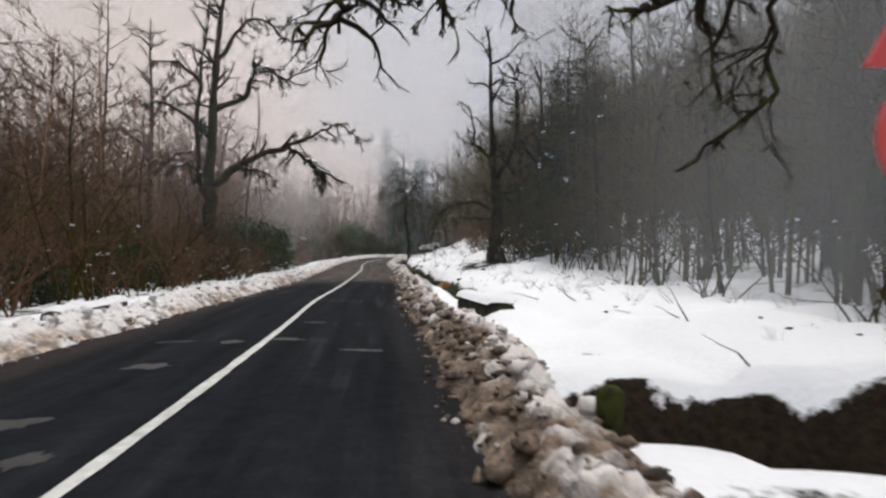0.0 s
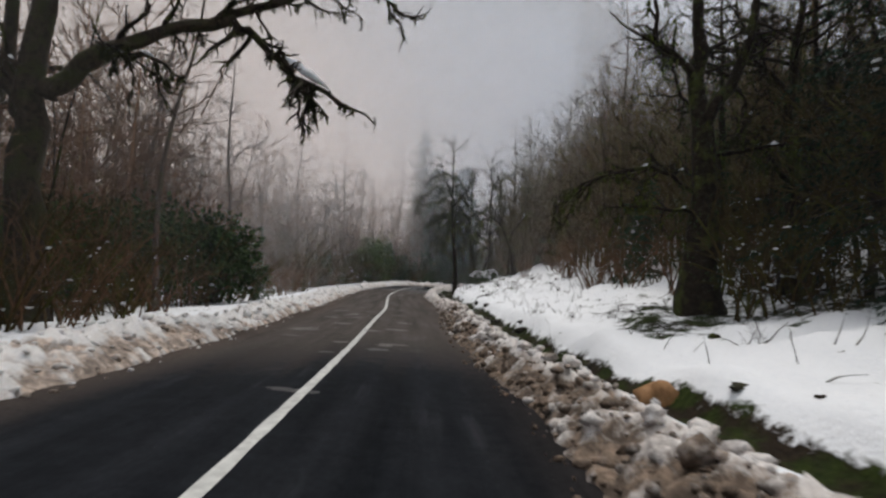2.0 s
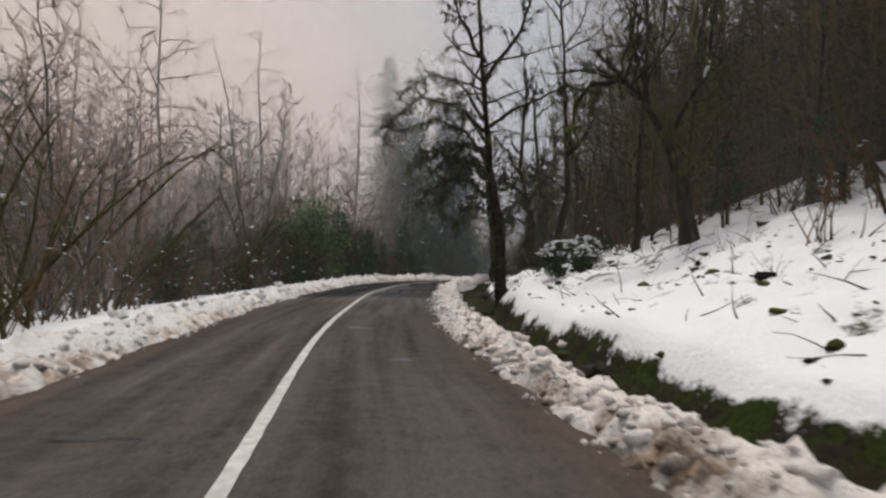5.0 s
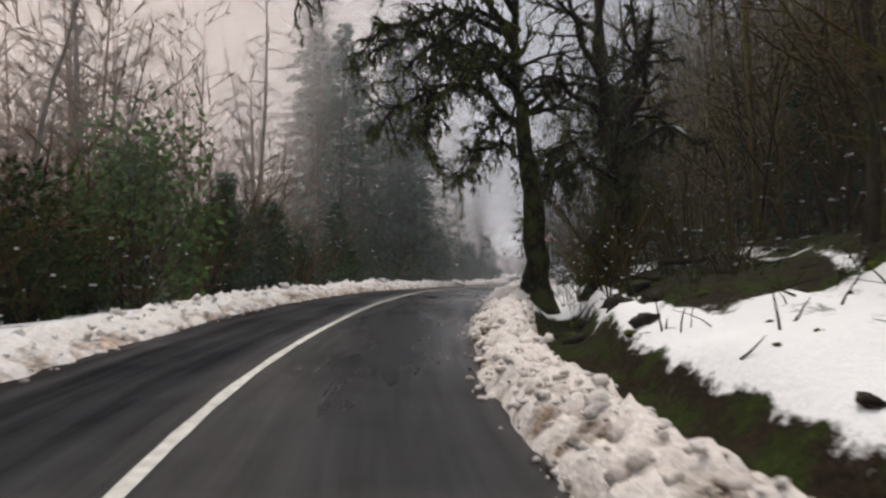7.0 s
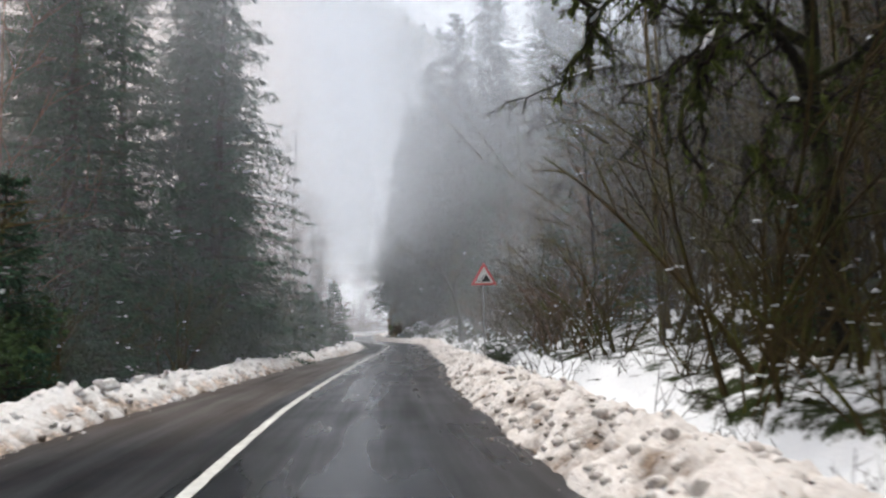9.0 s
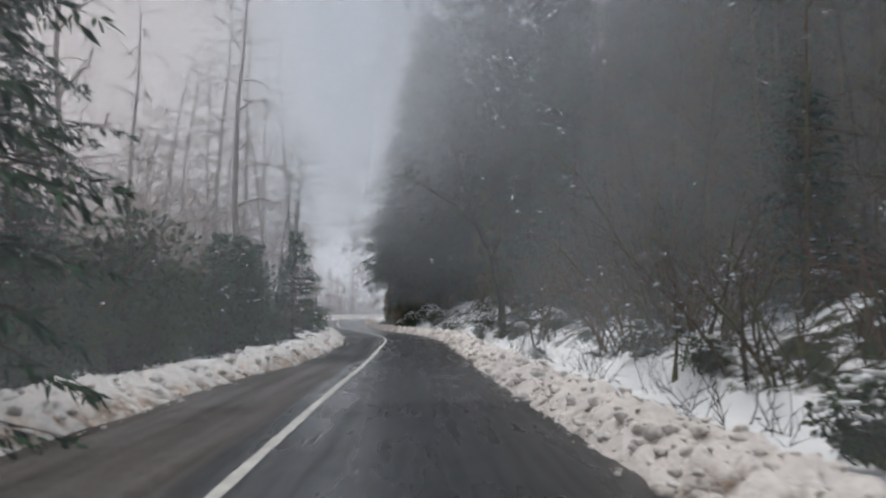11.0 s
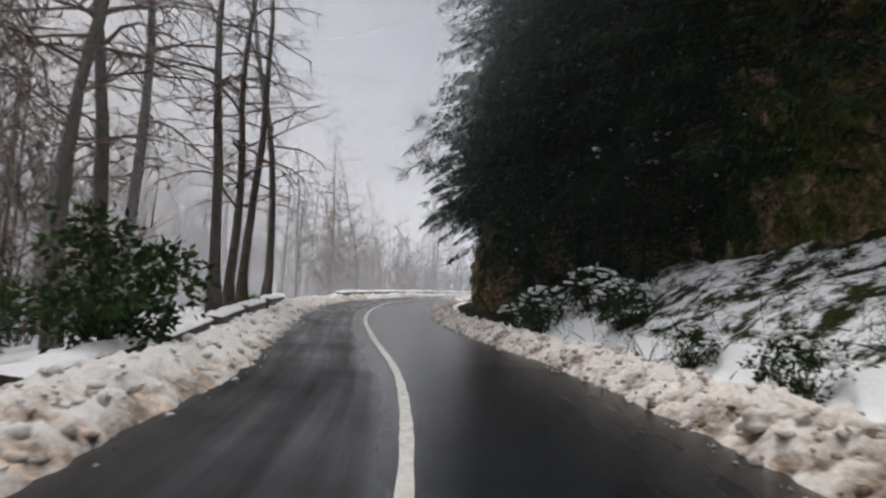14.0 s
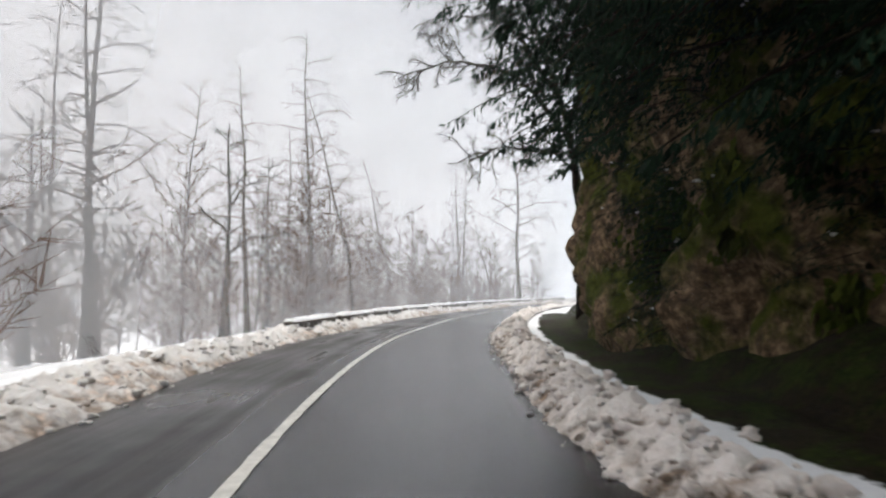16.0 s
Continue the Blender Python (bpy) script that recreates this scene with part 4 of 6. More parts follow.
SPRUCES = [spruce(240 + i, 23 + 3 * i, 4.6, NEEDLES, "tall dark spruce with drooping boughs in mist", 0.5, 0.05, 0.55, "spruce", 0.45, 9, 52, 0.72, 0.8, 0.10) for i in range(2)]
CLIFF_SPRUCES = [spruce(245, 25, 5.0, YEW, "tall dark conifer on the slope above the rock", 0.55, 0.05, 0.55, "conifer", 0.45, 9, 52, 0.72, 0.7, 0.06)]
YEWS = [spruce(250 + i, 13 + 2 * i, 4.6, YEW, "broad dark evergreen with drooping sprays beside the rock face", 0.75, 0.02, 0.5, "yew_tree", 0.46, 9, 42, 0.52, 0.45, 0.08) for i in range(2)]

rng = random.Random(77)


def row(models, y0, y1, step, d0, d1, s0=0.85, s1=1.15, skip=None):
    """Scatters models along a stretch of the road, d metres beside its line."""
    y = y0
    while y < y1:
        yy = y + rng.uniform(-0.4, 0.4) * step
        x = road_x(yy) + rng.uniform(d0, d1)
        if not (skip and skip(x, yy)):
            place(rng.choice(models), x, yy, rng.uniform(s0, s1), rng.uniform(0, 6.28))
        y += step


# Downhill side, from the start on.
row(SHRUBS, -4, 45, 1.9, -8.0, -5.8, 0.8, 1.2)
row(SHRUBS, -2, 46, 2.2, -11.0, -8.2, 1.0, 1.5)
row(DARKSHRUBS, 0, 56, 2.0, -9.0, -6.2, 0.9, 1.4)
row(BUSHES, 8, 44, 5.0, -10.5, -8.4, 0.6, 1.0)
row(RUSSET, 2, 60, 4.0, -15, -9.5, 0.8, 1.2)
row(ALDERS, 6, 130, 9.0, -26, -12, 0.8, 1.1)
row(POLES, 46, 112, 5.0, -14, -7.0, 0.7, 1.1)
row(SHRUBS, 47, 112, 1.5, -8.5, -5.8, 0.6, 1.1)
row(DARKSHRUBS, 68, 112, 1.4, -9.6, -6.4, 1.0, 1.5)
row(RUSSET, 60, 120, 6.0, -18, -9, 0.8, 1.2)
row(BUSHES, 82, 126, 1.7, -9.0, -6.2, 0.55, 1.0)
row(DARKSHRUBS, 80, 140, 2.2, -8.0, -5.6, 0.7, 1.2)
row(LITTLE, 88, 128, 4.5, -10.5, -7.4, 0.6, 0.9)
for bx, by, bs in ((-13.9, 49.8, 1.2), (-14.8, 51.0, 1.45), (-15.6, 47.6, 1.4), (-17.0, 49.4, 1.6), (-17.6, 46.2, 1.5), (-16.4, 43.4, 1.3), (-13.2, 52.5, 0.6), (-11.6, 25.5, 0.7), (-12.4, 29.5, 0.8)):
    place(BUSHES[1], bx, by, bs, by)
for bx, by, bs in ((-18.0, 97.0, 1.25), (-18.9, 99.2, 0.9)):
    place(FRESHES[0], bx, by, bs, by)
for bx, by, bs in ((-16.4, 106.2, 1.1), (-17.4, 103.5, 0.8), (-15.6, 110.4, 0.9), (-14.8, 115.5, 0.9), (-13.6, 119.5, 0.8), (-9.8, 137.5, 0.75), (-7.9, 143.0, 0.7)):
    place(LITTLE[int(by) % 2], bx, by, bs, by)
for sx, sy, ss in ((-10.9, 128.5, 0.85), (-12.4, 130.0, 1.0), (-15.5, 124.0, 0.95), (-10.6, 136.8, 0.8), (-18.5, 133.0, 1.05), (-17.5, 128.0, 1.0), (-14.2, 126.6, 0.9), (-11.7, 133.2, 0.75)):
    place(SPRUCES[int(sy) % 2], sx, sy, ss, sy)
row(BUSHES, 126, 148, 2.4, -7.5, -5.4, 0.8, 1.2)
row(LITTLE, 143, 158, 1.7, -6.6, -4.6, 0.7, 1.0)
row(BUSHES, 148, 158, 3.4, -7.0, -5.6, 0.9, 1.2)
row(ALDERS, 150, 178, 3.4, -13, -7.5, 0.85, 1.1)
place(BUSHES[0], -0.2, 167.2, 0.8, 1.0)
row(BUSHES, 158, 176, 2.0, -8.6, -5.6, 0.35, 0.65)
row(SHRUBS, 158, 186, 1.7, -9.0, -5.8, 0.5, 0.9)
for tx, ty, ts in ((-0.45, 178.0, 1.0), (-0.40, 180.2, 0.95), (-0.30, 183.0, 0.8), (0.20, 186.6, 1.0), (-2.6, 174.5, 1.05), (-3.6, 179.0, 0.9), (-5.2, 171.5, 1.0), (-2.0, 170.2, 0.8)):
    place(ALDERS[int(ty) % 4], tx, ty, ts, ty * 1.7)
row(LOWSHRUBS, 168, 215, 2.6, -14, -5.5, 0.8, 1.5)
row(SHRUBS, 186, 250, 2.2, -18, -7, 0.6, 1.0)
row(RUSSET, 192, 262, 5.0, -24, -9, 0.8, 1.2)
row(ALDERS, 196, 262, 5.5, -30, -10, 0.7, 1.0)

# Uphill side, from the start on.
row(LOWSHRUBS, 4, 42, 1.1, 6.6, 12, 0.3, 1.0)
row(DARKSHRUBS, 2, 50, 1.5, 10.5, 16, 0.9, 1.4)
row(STEMS, 6, 50, 2.2, 11, 20, 0.8, 1.2)
row(RUSSET, -2, 84, 3.4, 13, 22, 0.8, 1.3)
row(DARKSHRUBS, 36, 47, 1.4, 9.0, 12, 0.9, 1.3)
row(DARKSHRUBS, 50, 80, 3.0, 10.0, 15, 0.7, 1.2)
row(RUSSET, 50, 84, 2.0, 10.5, 16, 0.8, 1.25)
row(LITTLE, 56, 84, 6.0, 11.0, 15, 0.5, 0.9)
row(LOWSHRUBS, 42, 84, 1.3, 5.0, 10, 0.3, 1.0)
row(SHRUBS, 44, 84, 2.0, 9.0, 12, 0.6, 1.1)
row(DARKSHRUBS, 90, 108, 1.2, 5.6, 8, 0.35, 0.8)
row(LOWSHRUBS, 88, 108, 0.9, 5.2, 8, 0.5, 1.4)
row(YEWS, 40, 49, 4.0, 11.0, 14.0, 0.5, 0.75)
row(LITTLE, 90, 113, 4.0, 10.0, 14.0, 0.7, 1.1)
row(DARKSHRUBS, 84, 98, 1.4, 7.6, 12, 0.9, 1.4)
row(DARKSHRUBS, 98, 112, 2.4, 8.4, 12, 0.7, 1.1)
row(STEMS, 78, 99, 0.9, 8.2, 18, 0.8, 1.2)
row(STEMS, 99, 112, 1.2, 11.5, 19, 0.8, 1.2)
row(STEMS, 84, 150, 2.8, 16, 28, 1.0, 1.5)
row(DARKSHRUBS, 106, 166, 1.2, 6.8, 10.5, 0.7, 1.3)
row(SHRUBS, 118, 166, 2.4, 7.5, 10.5, 0.8, 1.3)
row(LITTLE, 120, 166, 4.2, 8.5, 13, 0.6, 1.0)
row(LOWSHRUBS, 108, 178, 1.5, 5.2, 7.4, 0.8, 1.6)
row(RUSSET, 108, 165, 3.2, 9, 16, 0.8, 1.2)
row(ALDERS, 40, 165, 10.0, 16, 34, 0.8, 1.1)
for sx, sy, ss in ((13.4, 190.0, 1.05), (14.5, 182.0, 1.15), (15.5, 174.0, 1.1), (14.0, 197.0, 1.0), (19.0, 186.0, 1.25), (20.5, 176.0, 1.25), (17.5, 167.0, 1.1), (15.0, 160.0, 0.9), (22.0, 158.0, 1.1), (26.0, 170.0, 1.2)):
    place(CLIFF_SPRUCES[0], sx, sy, ss, sy)
for sx, sy, ss in ((29.0, 150.0, 1.2), (13.0, 140.0, 0.9), (16, 150, 1.0), (19, 132, 0.9), (12.5, 160, 0.8), (24, 165, 1.0), (11.5, 152, 0.75)):
    place(SPRUCES[int(sy) % 2], sx, sy, ss, sy)
for sx, sy, ss in ((8.9, 146.5, 0.5), (10.8, 150.5, 0.62), (11.6, 155.5, 0.68), (7.6, 141.5, 0.45), (12.6, 176.5, 0.9), (12.4, 181.5, 0.9), (13.2, 186.5, 0.8), (16.5, 173.5, 1.2), (16.8, 180.0, 1.25), (16.5, 187.0, 1.2)):
    place(YEWS[int(sy) % 2], sx, sy, ss, sy, 0.2)
# Evergreens rooted in the cracks of the rock face.
for sy, sz, ss in ((178.0, 0.2, 0.65), (180.5, 1.8, 0.60), (183.0, 0.3, 0.55), (184.5, 4.5, 0.55), (186.5, 1.8, 0.52), (188.0, 6.0, 0.52), (189.0, 3.2, 0.50), (190.5, 0.8, 0.46), (191.5, 5.2, 0.50), (193.0, 7.6, 0.50), (195.5, 8.0, 0.50), (187.0, 8.6, 0.55), (192.4, 2.9, 0.42), (174.0, 4.5, 0.75), (176.5, 6.5, 0.70), (179.0, 7.5, 0.68), (181.5, 8.5, 0.66), (176.0, 0.5, 0.7)):
    sx = road_x(sy) + cliff_front(sy) + 0.3
    place(YEWS[int(sy) % 2], sx, sy, ss, sy, ground_z(sx, sy) - road_z(sy) - sz)
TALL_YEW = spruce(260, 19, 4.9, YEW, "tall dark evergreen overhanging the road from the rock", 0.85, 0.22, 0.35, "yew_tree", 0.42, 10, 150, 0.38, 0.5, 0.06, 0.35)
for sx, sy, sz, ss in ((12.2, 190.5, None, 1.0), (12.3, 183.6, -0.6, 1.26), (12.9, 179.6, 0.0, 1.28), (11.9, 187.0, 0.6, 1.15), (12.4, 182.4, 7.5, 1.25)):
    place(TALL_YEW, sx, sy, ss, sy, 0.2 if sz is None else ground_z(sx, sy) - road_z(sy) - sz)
SNOWY = [leafy_bush(270 + i, (1.1, 1.1, 1.5 + 0.4 * i), IVY, "ivy-green bush dotted with clumps of snow", 22, 60, 0.12, "snowy_bush") for i in range(2)]
for i, ob in enumerate(SNOWY):
    cap, r2 = Shape(), random.Random(280 + i)
    for _ in range(46):
        d = rand_dir(r2)
        d.z = abs(d.z) * 0.9 + 0.1
        c = Vector((d.x * 1.1, d.y * 1.1, (1.5 + 0.4 * i) * (0.5 + 0.5 * d.z)))
        cap.lump(c, (r2.uniform(0.05, 0.17), r2.uniform(0.05, 0.17), r2.uniform(0.03, 0.07)), r2.random() * 90, 0.5, 4, 7)
    cap.values["dirt_shade"] = [0.0] * len(cap.verts)
    part("snow_cap", cap, SNOW, ob, "clumps of white snow", kind="stuff")
for sx, sy, ss in ((10.1, 178.2, 1.0), (10.9, 176.2, 0.8), (9.7, 180.4, 0.6), (10.6, 173.4, 0.7), (10.0, 169.0, 0.7), (9.6, 165.5, 0.8), (10.4, 162.0, 0.7), (9.2, 159.5, 0.7)):
    place(SNOWY[int(sy) % 2], sx, sy, ss, sy)
row(SNOWY, 124, 160, 4.0, 5.8, 8.0, 0.35, 0.7)
row(SHRUBS, 206, 262, 2.0, 7.5, 16, 0.7, 1.1)


def far_woods(seed, count, spots, mat, evergreen, label, twigs=4, tall=(8, 15), thick=0.03):
    """Woods that melt into the mist, one mesh."""
    r = random.Random(seed)
    s = Shape()
    for _ in range(count):
        dx, y = spots(r)
        x = road_x(y) + dx
        p = Vector((x, y, ground_z(x, y) - 0.5))
        h = r.uniform(*tall)
        top = p + Vector((r.uniform(-0.8, 0.8), r.uniform(-0.8, 0.8), h))
        s.spike(p, top, h * 0.007)
        n = 26 if evergreen else 20
        for k in range(n):
            f = (0.12 if evergreen else 0.14) + (0.85 if evergreen else 0.82) * (k / n)
            q, a = p.lerp(top, f), r.uniform(0, 6.28)
            if evergreen:
                L = h * 0.2 * (1.05 - f) + 0.2
                w = Vector((math.cos(a), math.sin(a), -0.35)).normalized()
                s.blade(q, w, Vector((-math.sin(a), math.cos(a), 0)), L, L * 0.6)
            else:
                L = h * 0.26 * (1.15 - f) * r.uniform(0.6, 1.3)
                e = q + Vector((math.cos(a), math.sin(a), r.uniform(0.3, 1.1))) * L
                s.spike(q, e, 0.025)
                way = (e - q).normalized()
                side = way.orthogonal().normalized()
                for _ in range(twigs):
                    g = q.lerp(e, r.uniform(0.15, 0.95))
                    s.sliver(g, g + (way * 0.7 + rand_dir(r) * 0.9 + Vector((0, 0, 0.2))) * L * r.uniform(0.25, 0.7), side, thick)
    return solo("far_woods", s, mat, label, "woods", kind="stuff")


far_woods(506, 560, lambda r: (-r.uniform(10, 34), r.uniform(2, 60)), RED_TWIG, False, "dense brown leafless woods below the road", 7, (6, 16), 0.028)
far_woods(507, 420, lambda r: (-r.uniform(10, 34), r.uniform(60, 132)), RED_TWIG, False, "russet leafless woods below the road", 7, (6, 16), 0.028)
far_woods(508, 760, lambda r: (r.uniform(12, 28), r.uniform(-2, 84)), OLIVE_TWIG, False, "dense brown woods above the snowy slope", 6, (6, 15), 0.028)
far_woods(509, 420, lambda r: (r.uniform(10, 26), r.uniform(84, 166)), OLIVE_TWIG, False, "dense dark woods above the road bend", 6, (6, 13), 0.028)
far_woods(512, 140, lambda r: (r.uniform(9, 22), r.uniform(76, 116)), OLIVE_TWIG, False, "dense olive-brown woods behind the mossy trees", 6, (8, 16), 0.028)
far_woods(505, 550, lambda r: (r.uniform(24, 60), r.uniform(-10, 170)), DARK_BARK, False, "dark leafless woods climbing the slope", 6)
far_woods(513, 320, lambda r: (r.uniform(12, 46), r.uniform(112, 182)), DARK_BARK, False, "tall leafless woods on the misty slope", 8, (13, 23), 0.04)
far_woods(501, 350, lambda r: (r.uniform(40, 150), r.uniform(-10, 300)), RED_TWIG, False, "misty brown leafless woods on the far slope", 5, (8, 15), 0.05)
far_woods(502, 600, lambda r: (-r.uniform(34, 140), r.uniform(0, 330)), RED_TWIG, False, "misty brown leafless woods across the valley", 6, (9, 17), 0.04)
far_woods(503, 700, lambda r: (r.uniform(-150, 150), r.uniform(268, 470)), NEEDLES, True, "dark misty conifer woods on the mountain ahead")
far_woods(504, 250, lambda r: (r.uniform(30, 130), r.uniform(60, 300)), NEEDLES, True, "dark conifers among the woods on the mountain slope")
far_woods(511, 220, lambda r: (-r.uniform(8.5, 30), r.uniform(132, 182)), RED_TWIG, False, "hazy brown leafless woods below the bend", 8, (5, 13), 0.024)
far_woods(510, 300, lambda r: (-r.uniform(9, 34), r.uniform(166, 262)), TWIG, False, "misty leafless trees beyond the parapet", 9, (4, 12), 0.045)


# Old trees that stand out, one by one.
old_a = mossy_tree(301, "old_mossy_tree", "old crooked roadside tree shaggy with moss and snow scraps", [(0, 0, -0.4), (-0.1, 0, 2.5), (-0.2, 0.0, 5.3), (-0.1, 0.0, 9.4), (0.4, 0, 14.2), (0.6, 0.2, 18)], 0.56, [
    ([(0, 0.1, 5.2), (0.5, 0.2, 5.8), (1.5, 0.6, 6.6), (2.7, 1.0, 7.3), (3.9, 1.5, 7.6), (4.3, 1.8, 7.4), (5.3, 2.2, 6.5), (6.4, 2.5, 6.0), (7.4, 2.6, 5.4)], 0.25),
    ([(2.9, 1.1, 7.4), (4.3, 1.5, 7.9), (5.6, 2.0, 8.7), (6.7, 1.9, 9.1), (7.9, 2.1, 8.3)], 0.13),
    ([(5.0, 2.1, 6.7), (5.6, 2.2, 6.2), (6.2, 2.4, 5.5)], 0.07),
    ([(0, 0.1, 9.6), (1.0, 0.2, 9.9), (1.9, 0.4, 10.6), (2.1, 0.7, 12.4), (3.0, 0.9, 12.0), (3.9, 1.1, 11.5), (5.5, 1.5, 12.4), (7.0, 1.8, 11.5)], 0.17),
    ([(0.3, 0, 12.4), (1.2, 0.2, 14.0), (2.0, 0.4, 14.9), (3.7, 0.8, 14.4), (5.6, 1.1, 15.7)], 0.12),
    ([(-0.2, 0, 4.6), (-0.9, 0, 5.6), (-0.95, 0, 9.4), (-0.5, 0, 13.8), (-0.1, 0, 16.5)], 0.19),
    ([(-0.3, 0, 8.2), (-1.8, 0.2, 9.4), (-3.2, 0.3, 10.2), (-4.6, 0.6, 10.0)], 0.13),
    ([(-0.6, 0, 11), (-2.2, 0.2, 12.4), (-4.0, 0.3, 12.6)], 0.11),
    ([(1.2, 0.4, 6.4), (2.0, -0.2, 6.2), (3.2, -0.6, 6.0), (4.0, -0.8, 5.5)], 0.08),
    ([(0, 0, 5.6), (-1.0, -0.5, 6.4), (-2.2, -0.8, 6.3)], 0.09)], 40, 0.5, at=(-12.9, 38.4, ground_z(-12.9, 38.4)), snow=2)
old_b = mossy_tree(302, "old_mossy_tree", "dark forked tree with moss among a thicket in snow", [(0, 0, -0.4), (0, 0, 2.5), (-0.1, 0, 5.0), (-0.3, 0, 7.5), (-0.5, 0.2, 14)], 0.54, [
    ([(0, 0, 5.0), (0.9, 0.2, 6.5), (1.3, 0.2, 9.0), (1.0, 0.2, 12)], 0.2),
    ([(0, 0, 3.2), (-1.4, -0.6, 3.6), (-2.8, -1.2, 3.2), (-3.9, -1.6, 2.4)], 0.07),
    ([(0, 0, 2.6), (-1.3, -0.4, 2.7), (-2.4, -0.6, 2.6)], 0.07),
    ([(-0.1, 0, 6.0), (-1.3, 0, 7.2), (-1.6, 0.3, 9.5)], 0.12),
    ([(0, 0, 4.1), (1.4, -0.6, 4.4), (2.6, -0.9, 4.2)], 0.08)], 24, 0.4, DARK_BARK, moss_mat=GREEN_MOSS, at=(3.0, 42.3, ground_z(3.0, 42.3)), ivy=900, dense=1.5)
for k, (tx, ty, tr, th) in enumerate(((5.7, 43.6, 0.30, 12), (8.3, 42.4, 0.34, 13), (6.9, 45.6, 0.26, 12), (10.6, 40.5, 0.32, 13), (4.4, 46.5, 0.22, 11), (9.6, 46.0, 0.28, 12))):
    mossy_tree(320 + k, "ivy_clad_tree", "dark ivy-clad tree standing in the snowy thicket", [(0, 0, -0.4), (0.1, 0, 2.4), (-0.15 + 0.1 * k, 0.1, 5.2), (0.2, 0.1, 8.0), (0, 0.2, th)], tr, [
        ([(0, 0, 3.0), (-1.0, -0.5, 3.9), (-2.0, -0.8, 4.0)], 0.07),
        ([(0.1, 0, 2.4), (1.0, -0.6, 3.0), (1.9, -0.9, 2.7)], 0.06),
        ([(0, 0, 4.4), (1.1, 0.3, 5.6), (1.7, 0.4, 7.4)], 0.10),
        ([(0, 0, 5.2), (-1.1, 0.2, 6.6), (-1.6, 0.2, 8.6)], 0.10)], 16, 0.4, DARK_BARK, at=(tx, ty, ground_z(tx, ty)), snow=1, moss_mat=GREEN_MOSS if k % 2 else MOSS, ivy=700, twigs=5, dense=1.5)
old_c = mossy_tree(303, "leaning_tree", "slim dark leaning tree growing out of the ditch bank", [(0.05, 0, -1.3), (-0.12, 0, 1.5), (-0.4, 0.1, 4.0), (-0.65, 0.2, 7.0), (-0.8, 0.3, 13)], 0.25, [
    ([(-0.5, 0.1, 5.4), (0.8, 0.3, 6.2), (2.2, 0.5, 6.8)], 0.06),
    ([(-0.6, 0.2, 7.6), (-1.4, 0.3, 9.2), (-2.0, 0.6, 11)], 0.07),
    ([(-0.6, 0.2, 7.0), (0.6, 0, 8.6), (1.4, -0.2, 10.4)], 0.07)], 30, 0.35, DARK_BARK, at=(-7.0, 79.5, ground_z(-7.0, 79.5) + 0.1), snow=1, ivy=500)
old_n = mossy_tree(314, "leaning_tree", "dark bent tree with mossy bark on the snowy slope", [(0, 0, -0.6), (-0.25, 0, 1.0), (0.15, 0, 2.6), (0.1, 0.1, 5.0), (-0.1, 0.1, 11)], 0.24, [
    ([(0.1, 0, 2.8), (-0.9, -0.3, 3.4), (-1.9, -0.5, 3.2)], 0.06),
    ([(0.1, 0, 4.0), (1.0, -0.2, 5.4), (1.3, -0.2, 7.5)], 0.09)], 16, 0.4, DARK_BARK, at=(-4.6, 82.8, ground_z(-4.6, 82.8)), snow=1, moss_mat=GREEN_MOSS, ivy=300)
